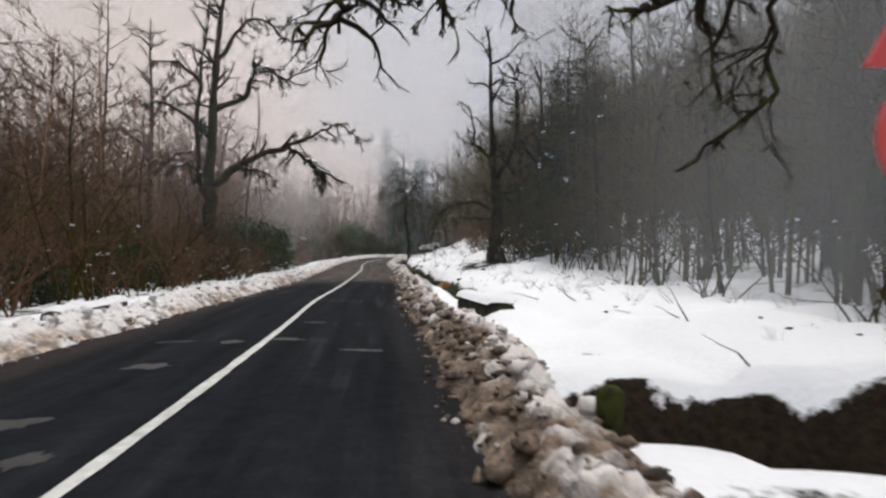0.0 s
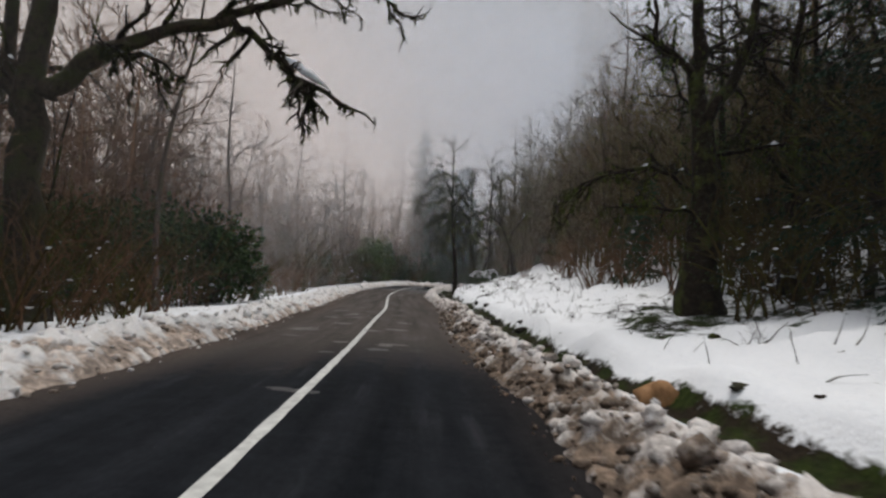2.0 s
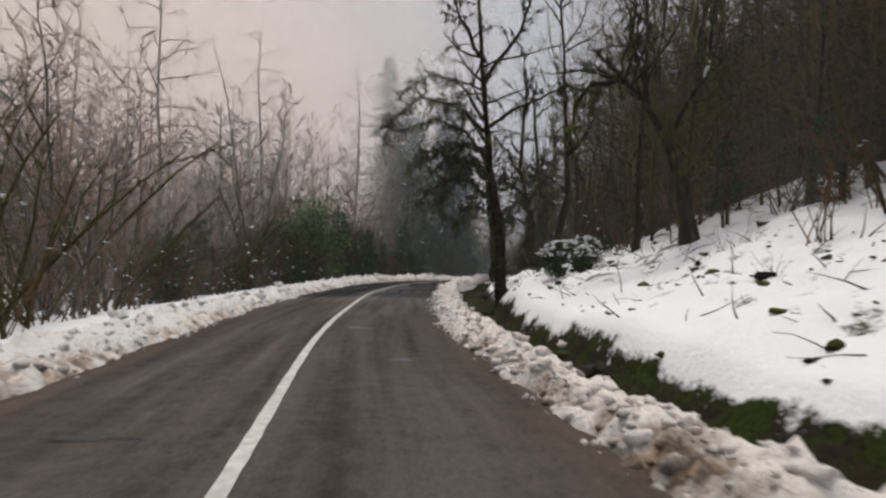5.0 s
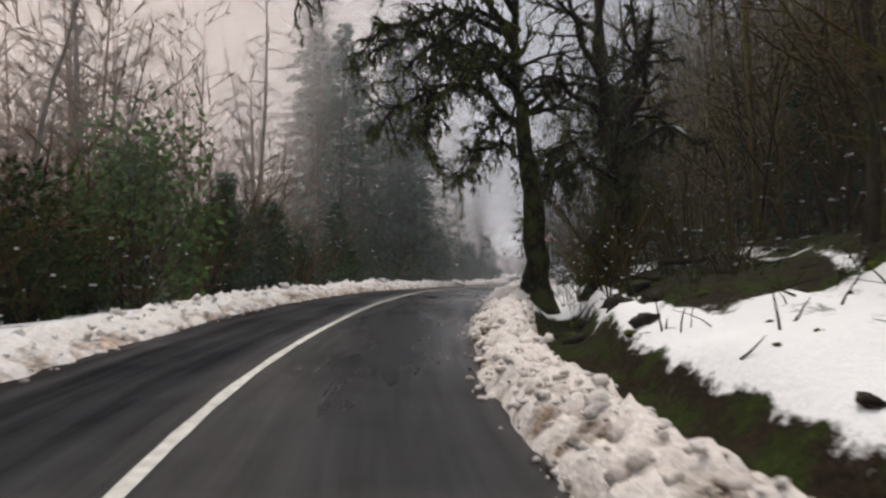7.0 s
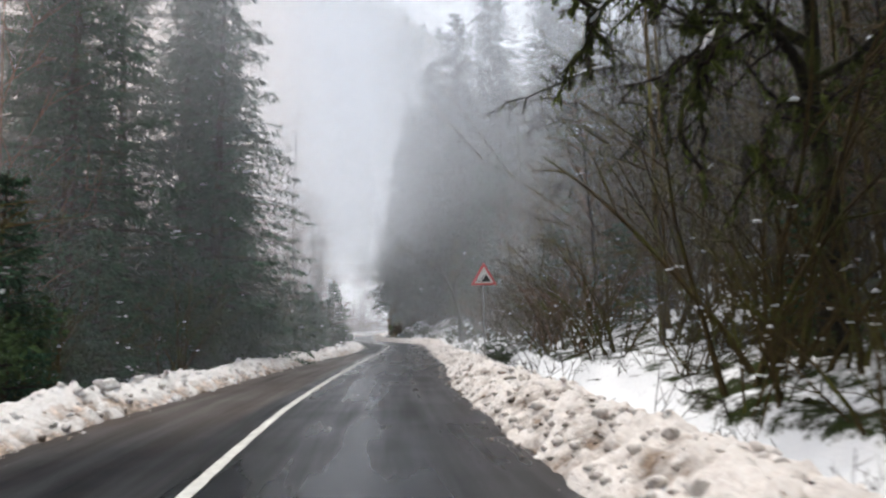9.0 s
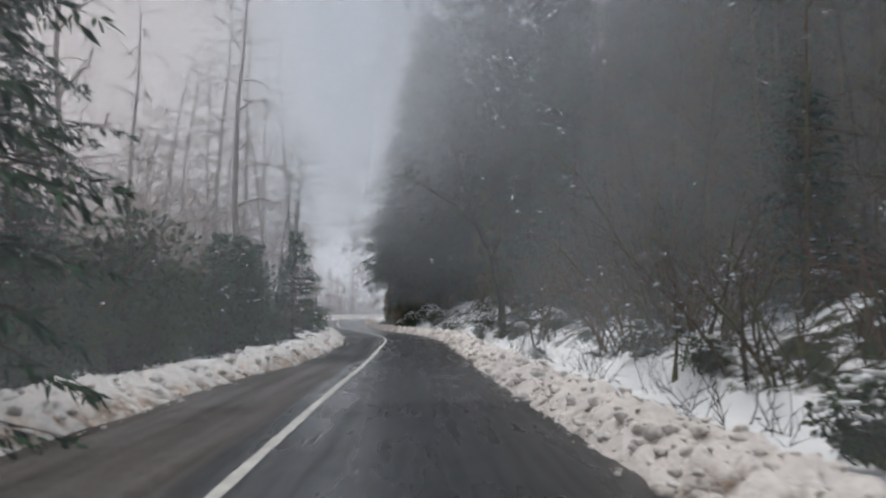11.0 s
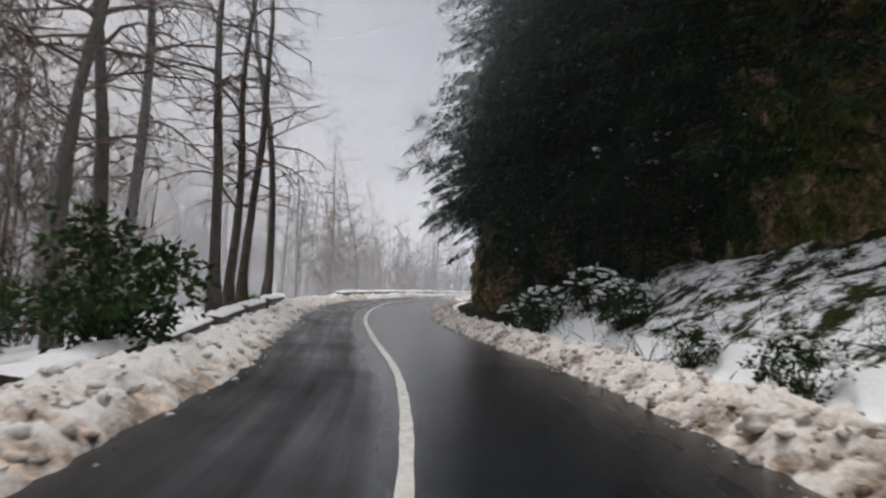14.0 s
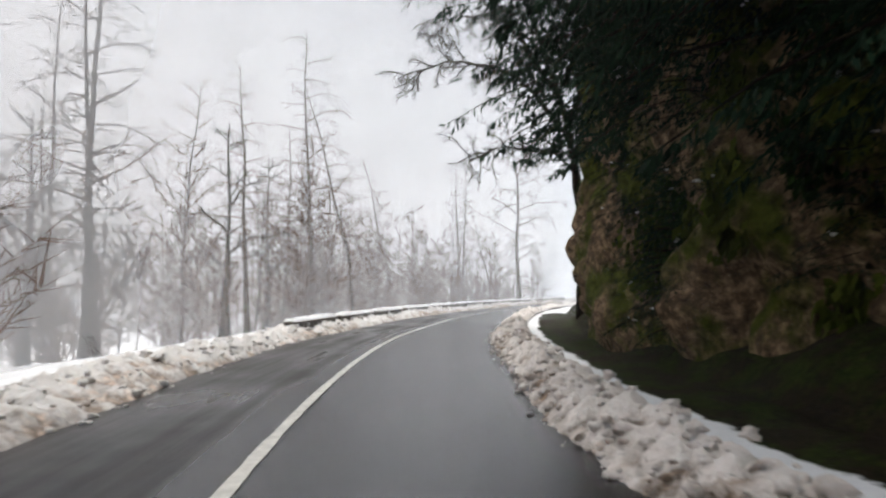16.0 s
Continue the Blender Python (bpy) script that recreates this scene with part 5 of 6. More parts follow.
old_d = mossy_tree(304, "old_mossy_tree", "mossy tree whose drooping boughs hang over the road", [(0, 0, -0.4), (-0.1, 0, 2.0), (-0.35, 0, 4.5), (-0.6, 0.1, 7.0), (-0.7, 0.2, 13)], 0.46, [
    ([(-0.4, 0, 5.0), (-1.5, -0.2, 6.2), (-2.8, -0.3, 6.4), (-4.1, -0.4, 5.6), (-4.6, -0.4, 4.9)], 0.12),
    ([(-0.5, 0, 6.2), (-1.8, 0.3, 7.6), (-3.4, 0.4, 8.0), (-5.0, 0.5, 7.4)], 0.13),
    ([(-0.5, 0, 7.4), (-1.8, -0.6, 9.0), (-3.6, -0.8, 9.8), (-5.6, -0.8, 9.2)], 0.13),
    ([(-0.3, 0, 4.2), (-1.2, -0.6, 4.6), (-2.0, -0.9, 4.3), (-2.4, -1.0, 3.5)], 0.07),
    ([(-0.4, 0, 5.6), (0.8, -0.5, 6.4), (1.8, -0.6, 6.0)], 0.09),
    ([(-0.6, 0, 8.5), (-2.0, 0.4, 10.5), (-3.6, 0.6, 11.6)], 0.1),
    ([(-0.5, 0, 6.8), (-1.4, -0.5, 7.4), (-2.4, -0.8, 6.6), (-3.0, -0.9, 5.2)], 0.09),
    ([(-0.6, 0, 7.8), (-2.6, 0.1, 8.6), (-4.4, 0, 8.0), (-5.6, -0.1, 6.6)], 0.1),
    ([(-0.4, 0, 5.4), (-1.1, 0.4, 5.6), (-1.7, 0.6, 4.8), (-1.9, 0.6, 3.7)], 0.07),
    ([(-0.2, 0, 3.4), (0.6, -0.4, 4.2), (1.0, -0.5, 3.4)], 0.06),
    ([(-0.5, 0, 6.0), (-1.2, -0.8, 6.8), (-2.2, -1.4, 6.4), (-3.2, -1.7, 5.2), (-3.5, -1.8, 4.4)], 0.08),
    ([(-0.6, 0, 7.2), (-1.6, 0.8, 8.0), (-2.8, 1.3, 7.4), (-3.8, 1.5, 6.0)], 0.08),
    ([(-0.6, 0, 8.0), (-1.8, -0.3, 8.4), (-3.2, -0.4, 7.4), (-4.4, -0.5, 6.2)], 0.09),
    ([(-0.6, 0, 9.0), (-2.4, -0.3, 10.8), (-4.6, -0.5, 11.2), (-6.2, -0.6, 10.0), (-6.8, -0.6, 8.6)], 0.11),
    ([(-0.7, 0.1, 10.0), (-2.2, 0.5, 12.4), (-4.2, 0.8, 13.0), (-6.0, 1.0, 12.0)], 0.10)], 30, 0.62, GREEN_BARK, at=(-6.9, 97.8, ground_z(-6.9, 97.8)), snow=1, moss_mat=GREEN_MOSS, dense=2.2, ivy=1600)
old_e = mossy_tree(305, "old_mossy_tree", "thick ivy-dark trunk leaning over the ditch", [(0, 0, -0.4), (0.3, 0, 1.2), (0.7, 0, 2.6), (0.5, 0, 4.4), (0.2, 0, 6.4), (-0.2, 0, 12)], 0.50, [
    ([(0, 0, 3.0), (0.9, -0.2, 4.4), (1.2, -0.3, 6.5), (0.9, -0.3, 10)], 0.24),
    ([(0, 0, 3.4), (-1.0, -0.8, 4.4), (-1.8, -1.2, 4.0), (-2.2, -1.4, 2.8)], 0.09),
    ([(0, 0, 4.4), (1.4, -0.9, 5.2), (2.8, -1.3, 4.6)], 0.1),
    ([(0, 0, 2.2), (0.9, -0.9, 2.6), (1.8, -1.4, 2.2)], 0.06)], 60, 0.6, GREEN_BARK, at=(-4.4, 100.4, ground_z(-4.4, 100.4)), snow=1, moss_mat=GREEN_MOSS, ivy=6500, dense=1.8)
old_p = mossy_tree(316, "old_mossy_tree", "black twisted trunk swathed in ivy at the wood's edge", [(0, 0, -0.4), (-0.05, 0, 0.9), (0.2, 0, 1.9), (0.35, 0, 3.0), (-0.05, 0, 4.2), (-0.2, 0, 6.0), (0.1, 0, 12)], 0.52, [
    ([(0.3, 0, 2.8), (-0.9, -0.5, 3.4), (-1.6, -0.8, 3.0)], 0.07),
    ([(0, 0, 4.0), (0.9, -0.3, 5.2), (1.1, -0.3, 7.5)], 0.20),
    ([(-0.1, 0, 4.6), (-1.2, 0.2, 5.6), (-2.2, 0.3, 5.4), (-2.6, 0.3, 4.2)], 0.09),
    ([(0.2, 0, 3.6), (1.2, -0.7, 4.2), (2.2, -1.0, 3.8)], 0.07),
    ([(-0.1, 0, 5.4), (-1.0, -0.6, 7.0), (-2.0, -0.9, 8.2)], 0.10)], 34, 0.55, DARK_BARK, at=(-5.3, 96.4, ground_z(-5.3, 96.4)), snow=1, moss_mat=MOSS, ivy=3000, dense=1.1)
old_f = mossy_tree(306, "old_mossy_tree", "mossy tree with snow on its heavy arching limbs", [(0, 0, -0.4), (0, 0, 2.5), (-0.2, 0, 6.0), (-0.4, 0, 9), (-0.4, 0, 14)], 0.36, [
    ([(0, 0, 5.2), (-1.6, -0.8, 6.2), (-3.2, -1.4, 6.2), (-4.8, -2.0, 5.2), (-5.8, -2.4, 3.9)], 0.15),
    ([(-0.1, 0, 6.4), (-1.9, 0.3, 7.6), (-4.2, 0.5, 7.8), (-6.4, 0.6, 7.0), (-8.2, 0.7, 6.2)], 0.13),
    ([(0, 0, 6.0), (1.6, -0.8, 6.6), (3.4, -1.2, 6.2)], 0.14),
    ([(-0.2, 0, 7.6), (-1.4, -1.2, 9.2), (-3.4, -2.2, 10)], 0.12),
    ([(0, 0, 4.0), (-1.2, -0.8, 4.2), (-2.6, -1.4, 3.6), (-3.6, -1.6, 2.6)], 0.09)], 22, 0.6, at=(6.8, 118.6, ground_z(6.8, 118.6)), snow=3, moss_mat=GREEN_MOSS)
old_o = mossy_tree(315, "old_mossy_tree", "moss-draped tree with low arching boughs above the snow", [(0, 0, -0.4), (0.1, 0, 2.0), (-0.1, 0, 4.0), (0.0, 0, 7.0), (-0.3, 0, 13)], 0.27, [
    ([(0, 0, 3.8), (-1.1, -0.4, 4.7), (-2.2, -0.8, 4.8), (-3.1, -1.0, 4.0), (-3.5, -1.1, 2.8)], 0.10),
    ([(0, 0, 4.8), (-1.3, 0.1, 5.8), (-2.7, 0.2, 5.9), (-3.9, 0.3, 5.0), (-4.3, 0.3, 3.9)], 0.10),
    ([(0, 0, 5.6), (-1.0, -0.8, 6.8), (-2.4, -1.3, 7.0), (-3.6, -1.6, 6.2)], 0.09),
    ([(0, 0, 3.2), (-0.8, -0.7, 3.6), (-1.8, -1.1, 3.4), (-2.4, -1.3, 2.4)], 0.07),
    ([(0, 0, 4.4), (1.2, -0.7, 5.2), (2.4, -1.0, 4.8)], 0.08)], 30, 0.55, GREEN_BARK, at=(-1.1, 107.7, ground_z(-1.1, 107.7)), snow=3, moss_mat=GREEN_MOSS, dense=1.8, ivy=500)
old_g = mossy_tree(307, "curved_tree", "slender curved tree leaning towards the road", [(0, 0, -0.4), (-0.3, -0.2, 2.0), (-1.0, -0.5, 4.2), (-2.2, -0.9, 6.2), (-3.2, -1.2, 8.6)], 0.25, [
    ([(-0.9, -0.4, 4.0), (-0.6, -0.4, 5.6), (0.2, -0.4, 7.6), (0.4, -0.4, 10)], 0.11),
    ([(-1.7, -0.7, 5.6), (-3.4, -1.2, 6.9), (-5.4, -1.6, 7.7), (-7.0, -2.0, 8.0)], 0.08),
    ([(-0.4, -0.4, 6.2), (-1.0, -0.6, 7.4), (-1.0, -0.6, 9.2)], 0.07),
    ([(0, -0.4, 7.0), (1.4, -0.6, 8.0), (2.6, -0.8, 8.4)], 0.07)], 22, 0.4, GREEN_BARK, at=(9.1, 155.6, ground_z(9.1, 155.6)), snow=1, moss_mat=GREEN_MOSS, ivy=500, dense=1.5)
old_i = mossy_tree(309, "old_mossy_tree", "bent moss-draped tree stooping over the snow", [(0, 0, -0.4), (-0.2, 0, 1.5), (-0.7, 0, 3.0), (-1.4, -0.1, 4.0), (-2.1, -0.2, 4.3)], 0.24, [
    ([(-1.6, -0.1, 4.1), (-2.6, -0.3, 4.2), (-3.1, -0.4, 3.4), (-3.2, -0.4, 2.4)], 0.1),
    ([(-0.5, 0, 2.6), (0.6, 0.2, 4.5), (0.8, 0.3, 7)], 0.1),
    ([(-1.0, 0, 3.5), (-1.4, 0.2, 5.5), (-1.2, 0.3, 8)], 0.1)], 22, 0.9, DARK_BARK, at=(-2.2, 75.6, ground_z(-2.2, 75.6)), snow=1, moss_mat=GREEN_MOSS)
old_j = mossy_tree(310, "old_mossy_tree", "tall mossy tree standing back in the misty wood", [(0, 0, -0.4), (0, 0, 4), (0.2, 0, 9), (0.1, 0, 18)], 0.42, [
    ([(0.1, 0, 7), (2.0, 0, 8.6), (4.0, 0, 8.8)], 0.14),
    ([(0.1, 0, 9), (-2.0, 0, 10.4), (-4.2, 0, 10.2)], 0.14),
    ([(0.1, 0, 11), (1.6, 0, 13), (3.2, 0, 13.4)], 0.12),
    ([(0.1, 0, 6), (-1.8, 0, 7.2), (-3.4, 0, 6.6)], 0.1)], 16, 0.5, at=(-20.8, 46.0, ground_z(-20.8, 46.0)))
old_k = mossy_tree(311, "old_mossy_tree", "roadside tree with bare boughs reaching over the lane", [(0, 0, -0.4), (-0.2, 0, 3.0), (-0.5, 0.1, 6.0), (-0.8, 0.2, 10)], 0.3, [
    ([(-0.3, 0.1, 4.2), (-1.4, 0.8, 4.3), (-2.2, 1.3, 4.6), (-2.9, 1.4, 4.35), (-3.5, 1.4, 4.15), (-4.0, 1.4, 4.0)], 0.14),
    ([(-2.4, 1.3, 4.5), (-2.4, 1.4, 3.9), (-2.25, 1.4, 3.1), (-2.8, 1.4, 2.5), (-3.4, 1.4, 2.1)], 0.04),
    ([(-0.4, 0.1, 5.4), (-2.6, 0.9, 6.0), (-4.8, 1.4, 5.4), (-6.2, 1.6, 4.9), (-7.2, 1.6, 4.4), (-7.4, 1.6, 3.85)], 0.11),
    ([(-5.0, 1.4, 5.3), (-5.5, 1.4, 4.6), (-5.3, 1.4, 3.95)], 0.04),
    ([(-5.6, 1.5, 5.1), (-6.0, 1.4, 4.5), (-6.1, 1.4, 3.8)], 0.05),
    ([(-6.2, 1.5, 4.9), (-6.5, 1.4, 4.5), (-6.4, 1.4, 4.1)], 0.03)], 7, 0.22, DARK_BARK, at=(8.4, 8.6, ground_z(8.4, 8.6)), snow=0, twigs=3)
old_l = mossy_tree(312, "old_mossy_tree", "dark tree with fans of bare boughs above the road sign", [(0, 0, -0.4), (0, 0, 3), (-0.3, 0, 6.5), (-0.4, 0, 10), (-0.4, 0, 15)], 0.3, [
    ([(-0.3, 0, 6.4), (-2.0, -0.6, 8.0), (-3.8, -1.0, 8.2), (-6.0, -1.4, 7.2)], 0.12),
    ([(-0.3, 0, 7.6), (-2.2, 0, 9.4), (-4.4, 0.2, 9.6), (-6.6, 0.2, 8.8)], 0.12),
    ([(-0.2, 0, 5.0), (-1.8, -0.6, 5.8), (-3.4, -0.9, 5.4), (-5.0, -1.2, 4.6)], 0.1),
    ([(-0.4, 0, 9.0), (-2.0, -0.4, 11), (-4.6, -0.6, 12)], 0.1),
    ([(-0.2, 0, 6.0), (1.4, -0.8, 7.0), (3.0, -1.2, 7.0)], 0.1)], 8, 0.35, at=(8.6, 128.5, ground_z(8.6, 128.5)), snow=2, twigs=6)
old_m = mossy_tree(313, "overhanging_tree", "bare tree with fine drooping twigs leaning out past the rock", [(0, 0, -0.4), (-0.1, 0, 4.0), (-0.5, 0, 7.0), (-1.6, -0.2, 10.0), (-2.6, -0.4, 13.0)], 0.26, [
    ([(-0.4, 0, 6.6), (-1.8, -0.3, 8.2), (-3.6, -0.6, 9.2), (-5.4, -0.8, 9.2), (-7.2, -1.0, 8.4)], 0.10),
    ([(-0.9, 0, 8.2), (-2.4, -0.6, 10.2), (-4.4, -1.0, 11.6), (-6.6, -1.2, 12.2)], 0.10),
    ([(-0.2, 0, 5.2), (-1.4, -0.4, 6.0), (-3.2, -0.6, 6.2), (-4.6, -0.8, 5.6)], 0.07),
    ([(-1.6, -0.2, 10.0), (-3.2, -0.6, 11.2), (-5.0, -0.8, 10.8), (-6.2, -1.0, 9.8)], 0.07),
    ([(-0.5, 0, 7.2), (0.4, -0.4, 9.4), (0.4, -0.6, 12.0)], 0.10)], 6, 0.25, DARK_BARK, at=(14.2, 203.5, ground_z(14.2, 203.5)), snow=0, twigs=7, dense=2.2)
for tx, ty, ts in ((-4.5, 207.0, 0.85), (0.2, 214.5, 0.8), (-9.0, 201.0, 0.8), (5.5, 222.0, 0.8)):
    place(ALDERS[int(ty) % 4], tx, ty, ts, ty)
place(ALDERS[0], 22.9, 247.0, 1.25, 1.0)
place(ALDERS[2], 19.6, 246.0, 0.6, 2.0)
for i in range(9):
    place(RUSSET[i % 3], 13.0 + 1.7 * i, 236.0 + 1.9 * i, 0.40 + 0.05 * (i % 3), i * 1.0)


for bx, by, bs in ((-5.0, 79.4, 0.75), (-4.2, 81.2, 0.6), (-4.6, 77.6, 0.5)):
    place(SNOWY[0], bx, by, bs, by)
for i in range(16):
    y = 232 + 1.7 * i
    place(SHRUBS[i % 3], road_x(y) + 4.6 + 0.9 * (i % 4), y, 0.75 + 0.1 * (i % 3), i * 1.3)

for tx, ty, ts, turn in ((-1.2, 216.0, 0.65, 0.6), (-0.3, 227.0, 0.7, 2.2), (-27.5, 112.0, 0.85, 0.3), (-24.9, 100.0, 0.7, 1.6), (-27.1, 78.0, 0.95, 0.2), (-22.4, 60.0, 0.8, 2.6), (-7.5, 208.0, 0.6, 1.1)):
    copy_thing(old_j, Matrix.Translation((tx, ty, ground_z(tx, ty))) @ Matrix.Rotation(turn, 4, "Z") @ Matrix.Scale(ts, 4))


# ---- roadside things ----
def sign_plate(pts, y0, y1):
    s = Shape()
    n = len(pts)
    s.verts = [Vector((a, y0, b)) for a, b in pts] + [Vector((a, y1, b)) for a, b in pts]
    s.faces = [tuple(range(n)), tuple(reversed(range(n, 2 * n)))] + [(i, i + n, (i + 1) % n + n, (i + 1) % n) for i in range(n)]
    return s


def triangle_outline(side, cz):
    r = side / math.sqrt(3)
    pts = []
    for k in range(3):
        a = math.pi / 2 + k * 2 * math.pi / 3
        c = Vector((math.cos(a), math.sin(a)))
        for off in (-0.10, 0.0, 0.10):
            b = a + off * 2.2
            pts.append((c.x * r * 0.90 + math.cos(b) * r * 0.07, cz + c.y * r * 0.90 + math.sin(b) * r * 0.07))
    return pts


def warning_sign(x, y, top):
    t = thing("warning_sign", "red-bordered triangular falling-rocks warning sign on a steel pole in snow", "road sign", at=(x, y, ground_z(x, y)))
    h = top - ground_z(x, y)
    pole = Shape()
    pole.tube([Vector((0, 0.03, -0.4)), Vector((-0.04, 0.03, h + 0.15))], (0.03, 0.03), 10)
    part("pole", pole, GALVANISED, t)

    c = h
    part("border", sign_plate(triangle_outline(0.90, c), -0.012, 0.012), SIGN_RED, t, "red border", False)
    panel = part("panel", sign_plate(triangle_outline(0.66, c - 0.005), -0.018, -0.010), SIGN_WHITE, t, "white face", False)
    part("rock_slope", sign_plate([(-0.10, c - 0.155), (0.240, c - 0.155), (0.15, c + 0.0), (0.075, c + 0.125), (0.02, c + 0.02)], -0.024, -0.017), SIGN_BLACK, panel, "black slope", False)
    for a, b, r in ((-0.17, c - 0.125, 0.030), (-0.125, c - 0.085, 0.026), (-0.10, c - 0.03, 0.022), (-0.06, c - 0.065, 0.026), (-0.045, c + 0.02, 0.022), (-0.005, c + 0.075, 0.020)):
        part("falling_rock", sign_plate([(a + r * math.cos(k * 1.05), b + r * math.sin(k * 1.05)) for k in range(6)], -0.024, -0.017), SIGN_BLACK, panel, "", False)
    t.rotation_euler = (0, 0, radians(-14))
    return t


warning_sign(-1.8, 121.2, 4.0)


def sign_post(x, y, turn):
    """A small triangle above a round plate, both red-bordered, on one pole."""
    base = ground_z(x, y)
    t = thing("sign_post", "red-bordered triangular and round road signs on one steel pole", "road sign", at=(x, y, base))
    pole = Shape()
    pole.tube([Vector((0, 0.045, -0.4)), Vector((0, 0.045, 2.80 - base))], (0.03, 0.03), 10)
    part("pole", pole, GALVANISED, t)

    def disc(r):
        return [(r * math.cos(k * math.pi / 20), 2.0 - base + r * math.sin(k * math.pi / 20)) for k in range(40)]

    triangle = part("triangle_plate", sign_plate(triangle_outline(0.72, 2.53 - base), -0.012, 0.012), SIGN_RED, t, "red triangular border", False)
    part("panel", sign_plate(triangle_outline(0.50, 2.525 - base), -0.018, -0.010), SIGN_WHITE, triangle, "white face", False)
    plate = part("round_plate", sign_plate(disc(0.30), -0.012, 0.012), SIGN_RED, t, "red ring border", False)
    part("panel", sign_plate(disc(0.225), -0.018, -0.010), SIGN_WHITE, plate, "white face", False)
    for z in (2.02, 2.44):
        clamp = Shape()
        clamp.tube([Vector((0, 0.045, z - base - 0.02)), Vector((0, 0.045, z - base + 0.02))], (0.037, 0.037), 10)
        part("clamp", clamp, GALVANISED, t, "", False)
    t.rotation_euler = (0, 0, turn)
    return t


sign_post(4.97, 5.39, radians(4))


def rounded_block(s, size, seed, bow=0.02):
    """A rough-hewn block with worn edges, centred over its base."""
    n = (9, 4, 4)
    faces = {}
    L, W, H = size
    verts = {}

    def vert(i, j, k):
        if (i, j, k) not in verts:
            p = Vector(((i / n[0] - 0.5) * L, (j / n[1] - 0.5) * W, k / n[2] * H))
            on = (i in (0, n[0])) + (j in (0, n[1])) + (k == n[2])
            c = Vector((0, 0, H * 0.5))
            if on > 1:
                p -= Vector((math.copysign(0.045, p.x) if i in (0, n[0]) else 0, math.copysign(0.045, p.y) if j in (0, n[1]) else 0, 0.045 if k == n[2] else 0)) * (0.5 * on)
            p += noise.noise_vector(p * 1.9 + Vector((seed, 0, 0))) * 0.035
            verts[(i, j, k)] = len(s.verts)
            s.verts.append(p)
        return verts[(i, j, k)]

    for i in range(n[0]):
        for j in range(n[1]):
            s.faces.append((vert(i, j, n[2]), vert(i + 1, j, n[2]), vert(i + 1, j + 1, n[2]), vert(i, j + 1, n[2])))
    for i in range(n[0]):
        for k in range(n[2]):
            s.faces.append((vert(i, 0, k), vert(i + 1, 0, k), vert(i + 1, 0, k + 1), vert(i, 0, k + 1)))
            s.faces.append((vert(i + 1, n[1], k), vert(i, n[1], k), vert(i, n[1], k + 1), vert(i + 1, n[1], k + 1)))
    for j in range(n[1]):
        for k in range(n[2]):
            s.faces.append((vert(0, j + 1, k), vert(0, j, k), vert(0, j, k + 1), vert(0, j + 1, k + 1)))
            s.faces.append((vert(n[0], j, k), vert(n[0], j + 1, k), vert(n[0], j + 1, k + 1), vert(n[0], j, k + 1)))


def parapet(x0, y0, x1, y1, top, group, label, seed, wide=0.42, deep=0.9, cap=0.10, mat=STONE):
    """A stone parapet block between two points, with snow on top."""
    a, b = Vector((x0, y0, 0)), Vector((x1, y1, 0))
    mid = (a + b) / 2
    t = thing("parapet_block", label, "stone block", group, at=(mid.x, mid.y, top - deep))
    t.rotation_euler = (0, 0, math.atan2(b.y - a.y, b.x - a.x))
    s = Shape()
    L = (b - a).length
    rounded_block(s, (L, wide, deep), seed)
    part("block", s, mat, t)
    c = Shape()
    n = 22
    rows = []
    for i in range(n + 1):
        u = i / n
        r = []
        for k in range(9):
            v = k / 8
            w = (wide * 0.5 + 0.03 + 0.02 * wave(u * L, k, 0.8, seed)) * (0.9 if i in (0, n) else 1)
            hump = math.sin(math.pi * v) ** 0.4 * (0.35 if i in (0, n) else 1)
            r.append(Vector(((u - 0.5) * (L - 0.02), (v - 0.5) * 2 * w, deep - 0.03 + hump * (cap + 0.09 * wave(u * L, v * 0.8, 0.5, seed + 2)))))
        rows.append(r)
    c.grid(rows)
    c.values["dirt_shade"] = [0.0] * len(c.verts)
    part("snow_cap", c, SNOW, t, "white snow cap")
    return t


def lane_point(y, dx):
    return road_x(y) + dx, y


for y0, y1, top in ((164.0, 168.2, 0.28), (168.8, 173.2, 0.30), (173.8, 178.2, 0.34), (178.8, 183.0, 0.42), (183.5, 187.6, 0.52)):
    parapet(*lane_point(y0, -3.95), *lane_point(y1, -4.0), road_z(y0) + top, "roadside parapet", "weathered stone parapet block capped with snow", y0)
far = 200.2
for i in range(11):
    ln = 5.2 if i < 8 else 4.4
    parapet(*lane_point(far, -3.5), *lane_point(far + ln * 0.86, -3.5), road_z(far) + 0.48, "far parapet", "low stone parapet block capped with snow on the bend", far, 0.4, 0.9, 0.12)
    far += ln * 0.86 + 0.55
parapet(2.15, 21.6, 3.1, 18.0, 0.30, "culvert parapet", "dark stone culvert parapet with a thick snow cap", 5.0, 0.75, 0.9, 0.16, BOULDER)
parapet(*lane_point(14.6, -4.7), *lane_point(18.4, -4.7), 0.30, "culvert parapet", "snow-capped stone block beyond the snow bank", 9.0, 0.5, 0.8, 0.12)


def boulder(name, x, y, size, mat, label, seed, sink=0.3):
    s = Shape()
    s.lump(Vector((0, 0, 0)), size, seed, 0.45, 8, 12)
    return solo(name, s, mat, label, "rock", at=(x, y, ground_z(x, y) + size[2] * (1 - sink) - size[2] * 0.5))


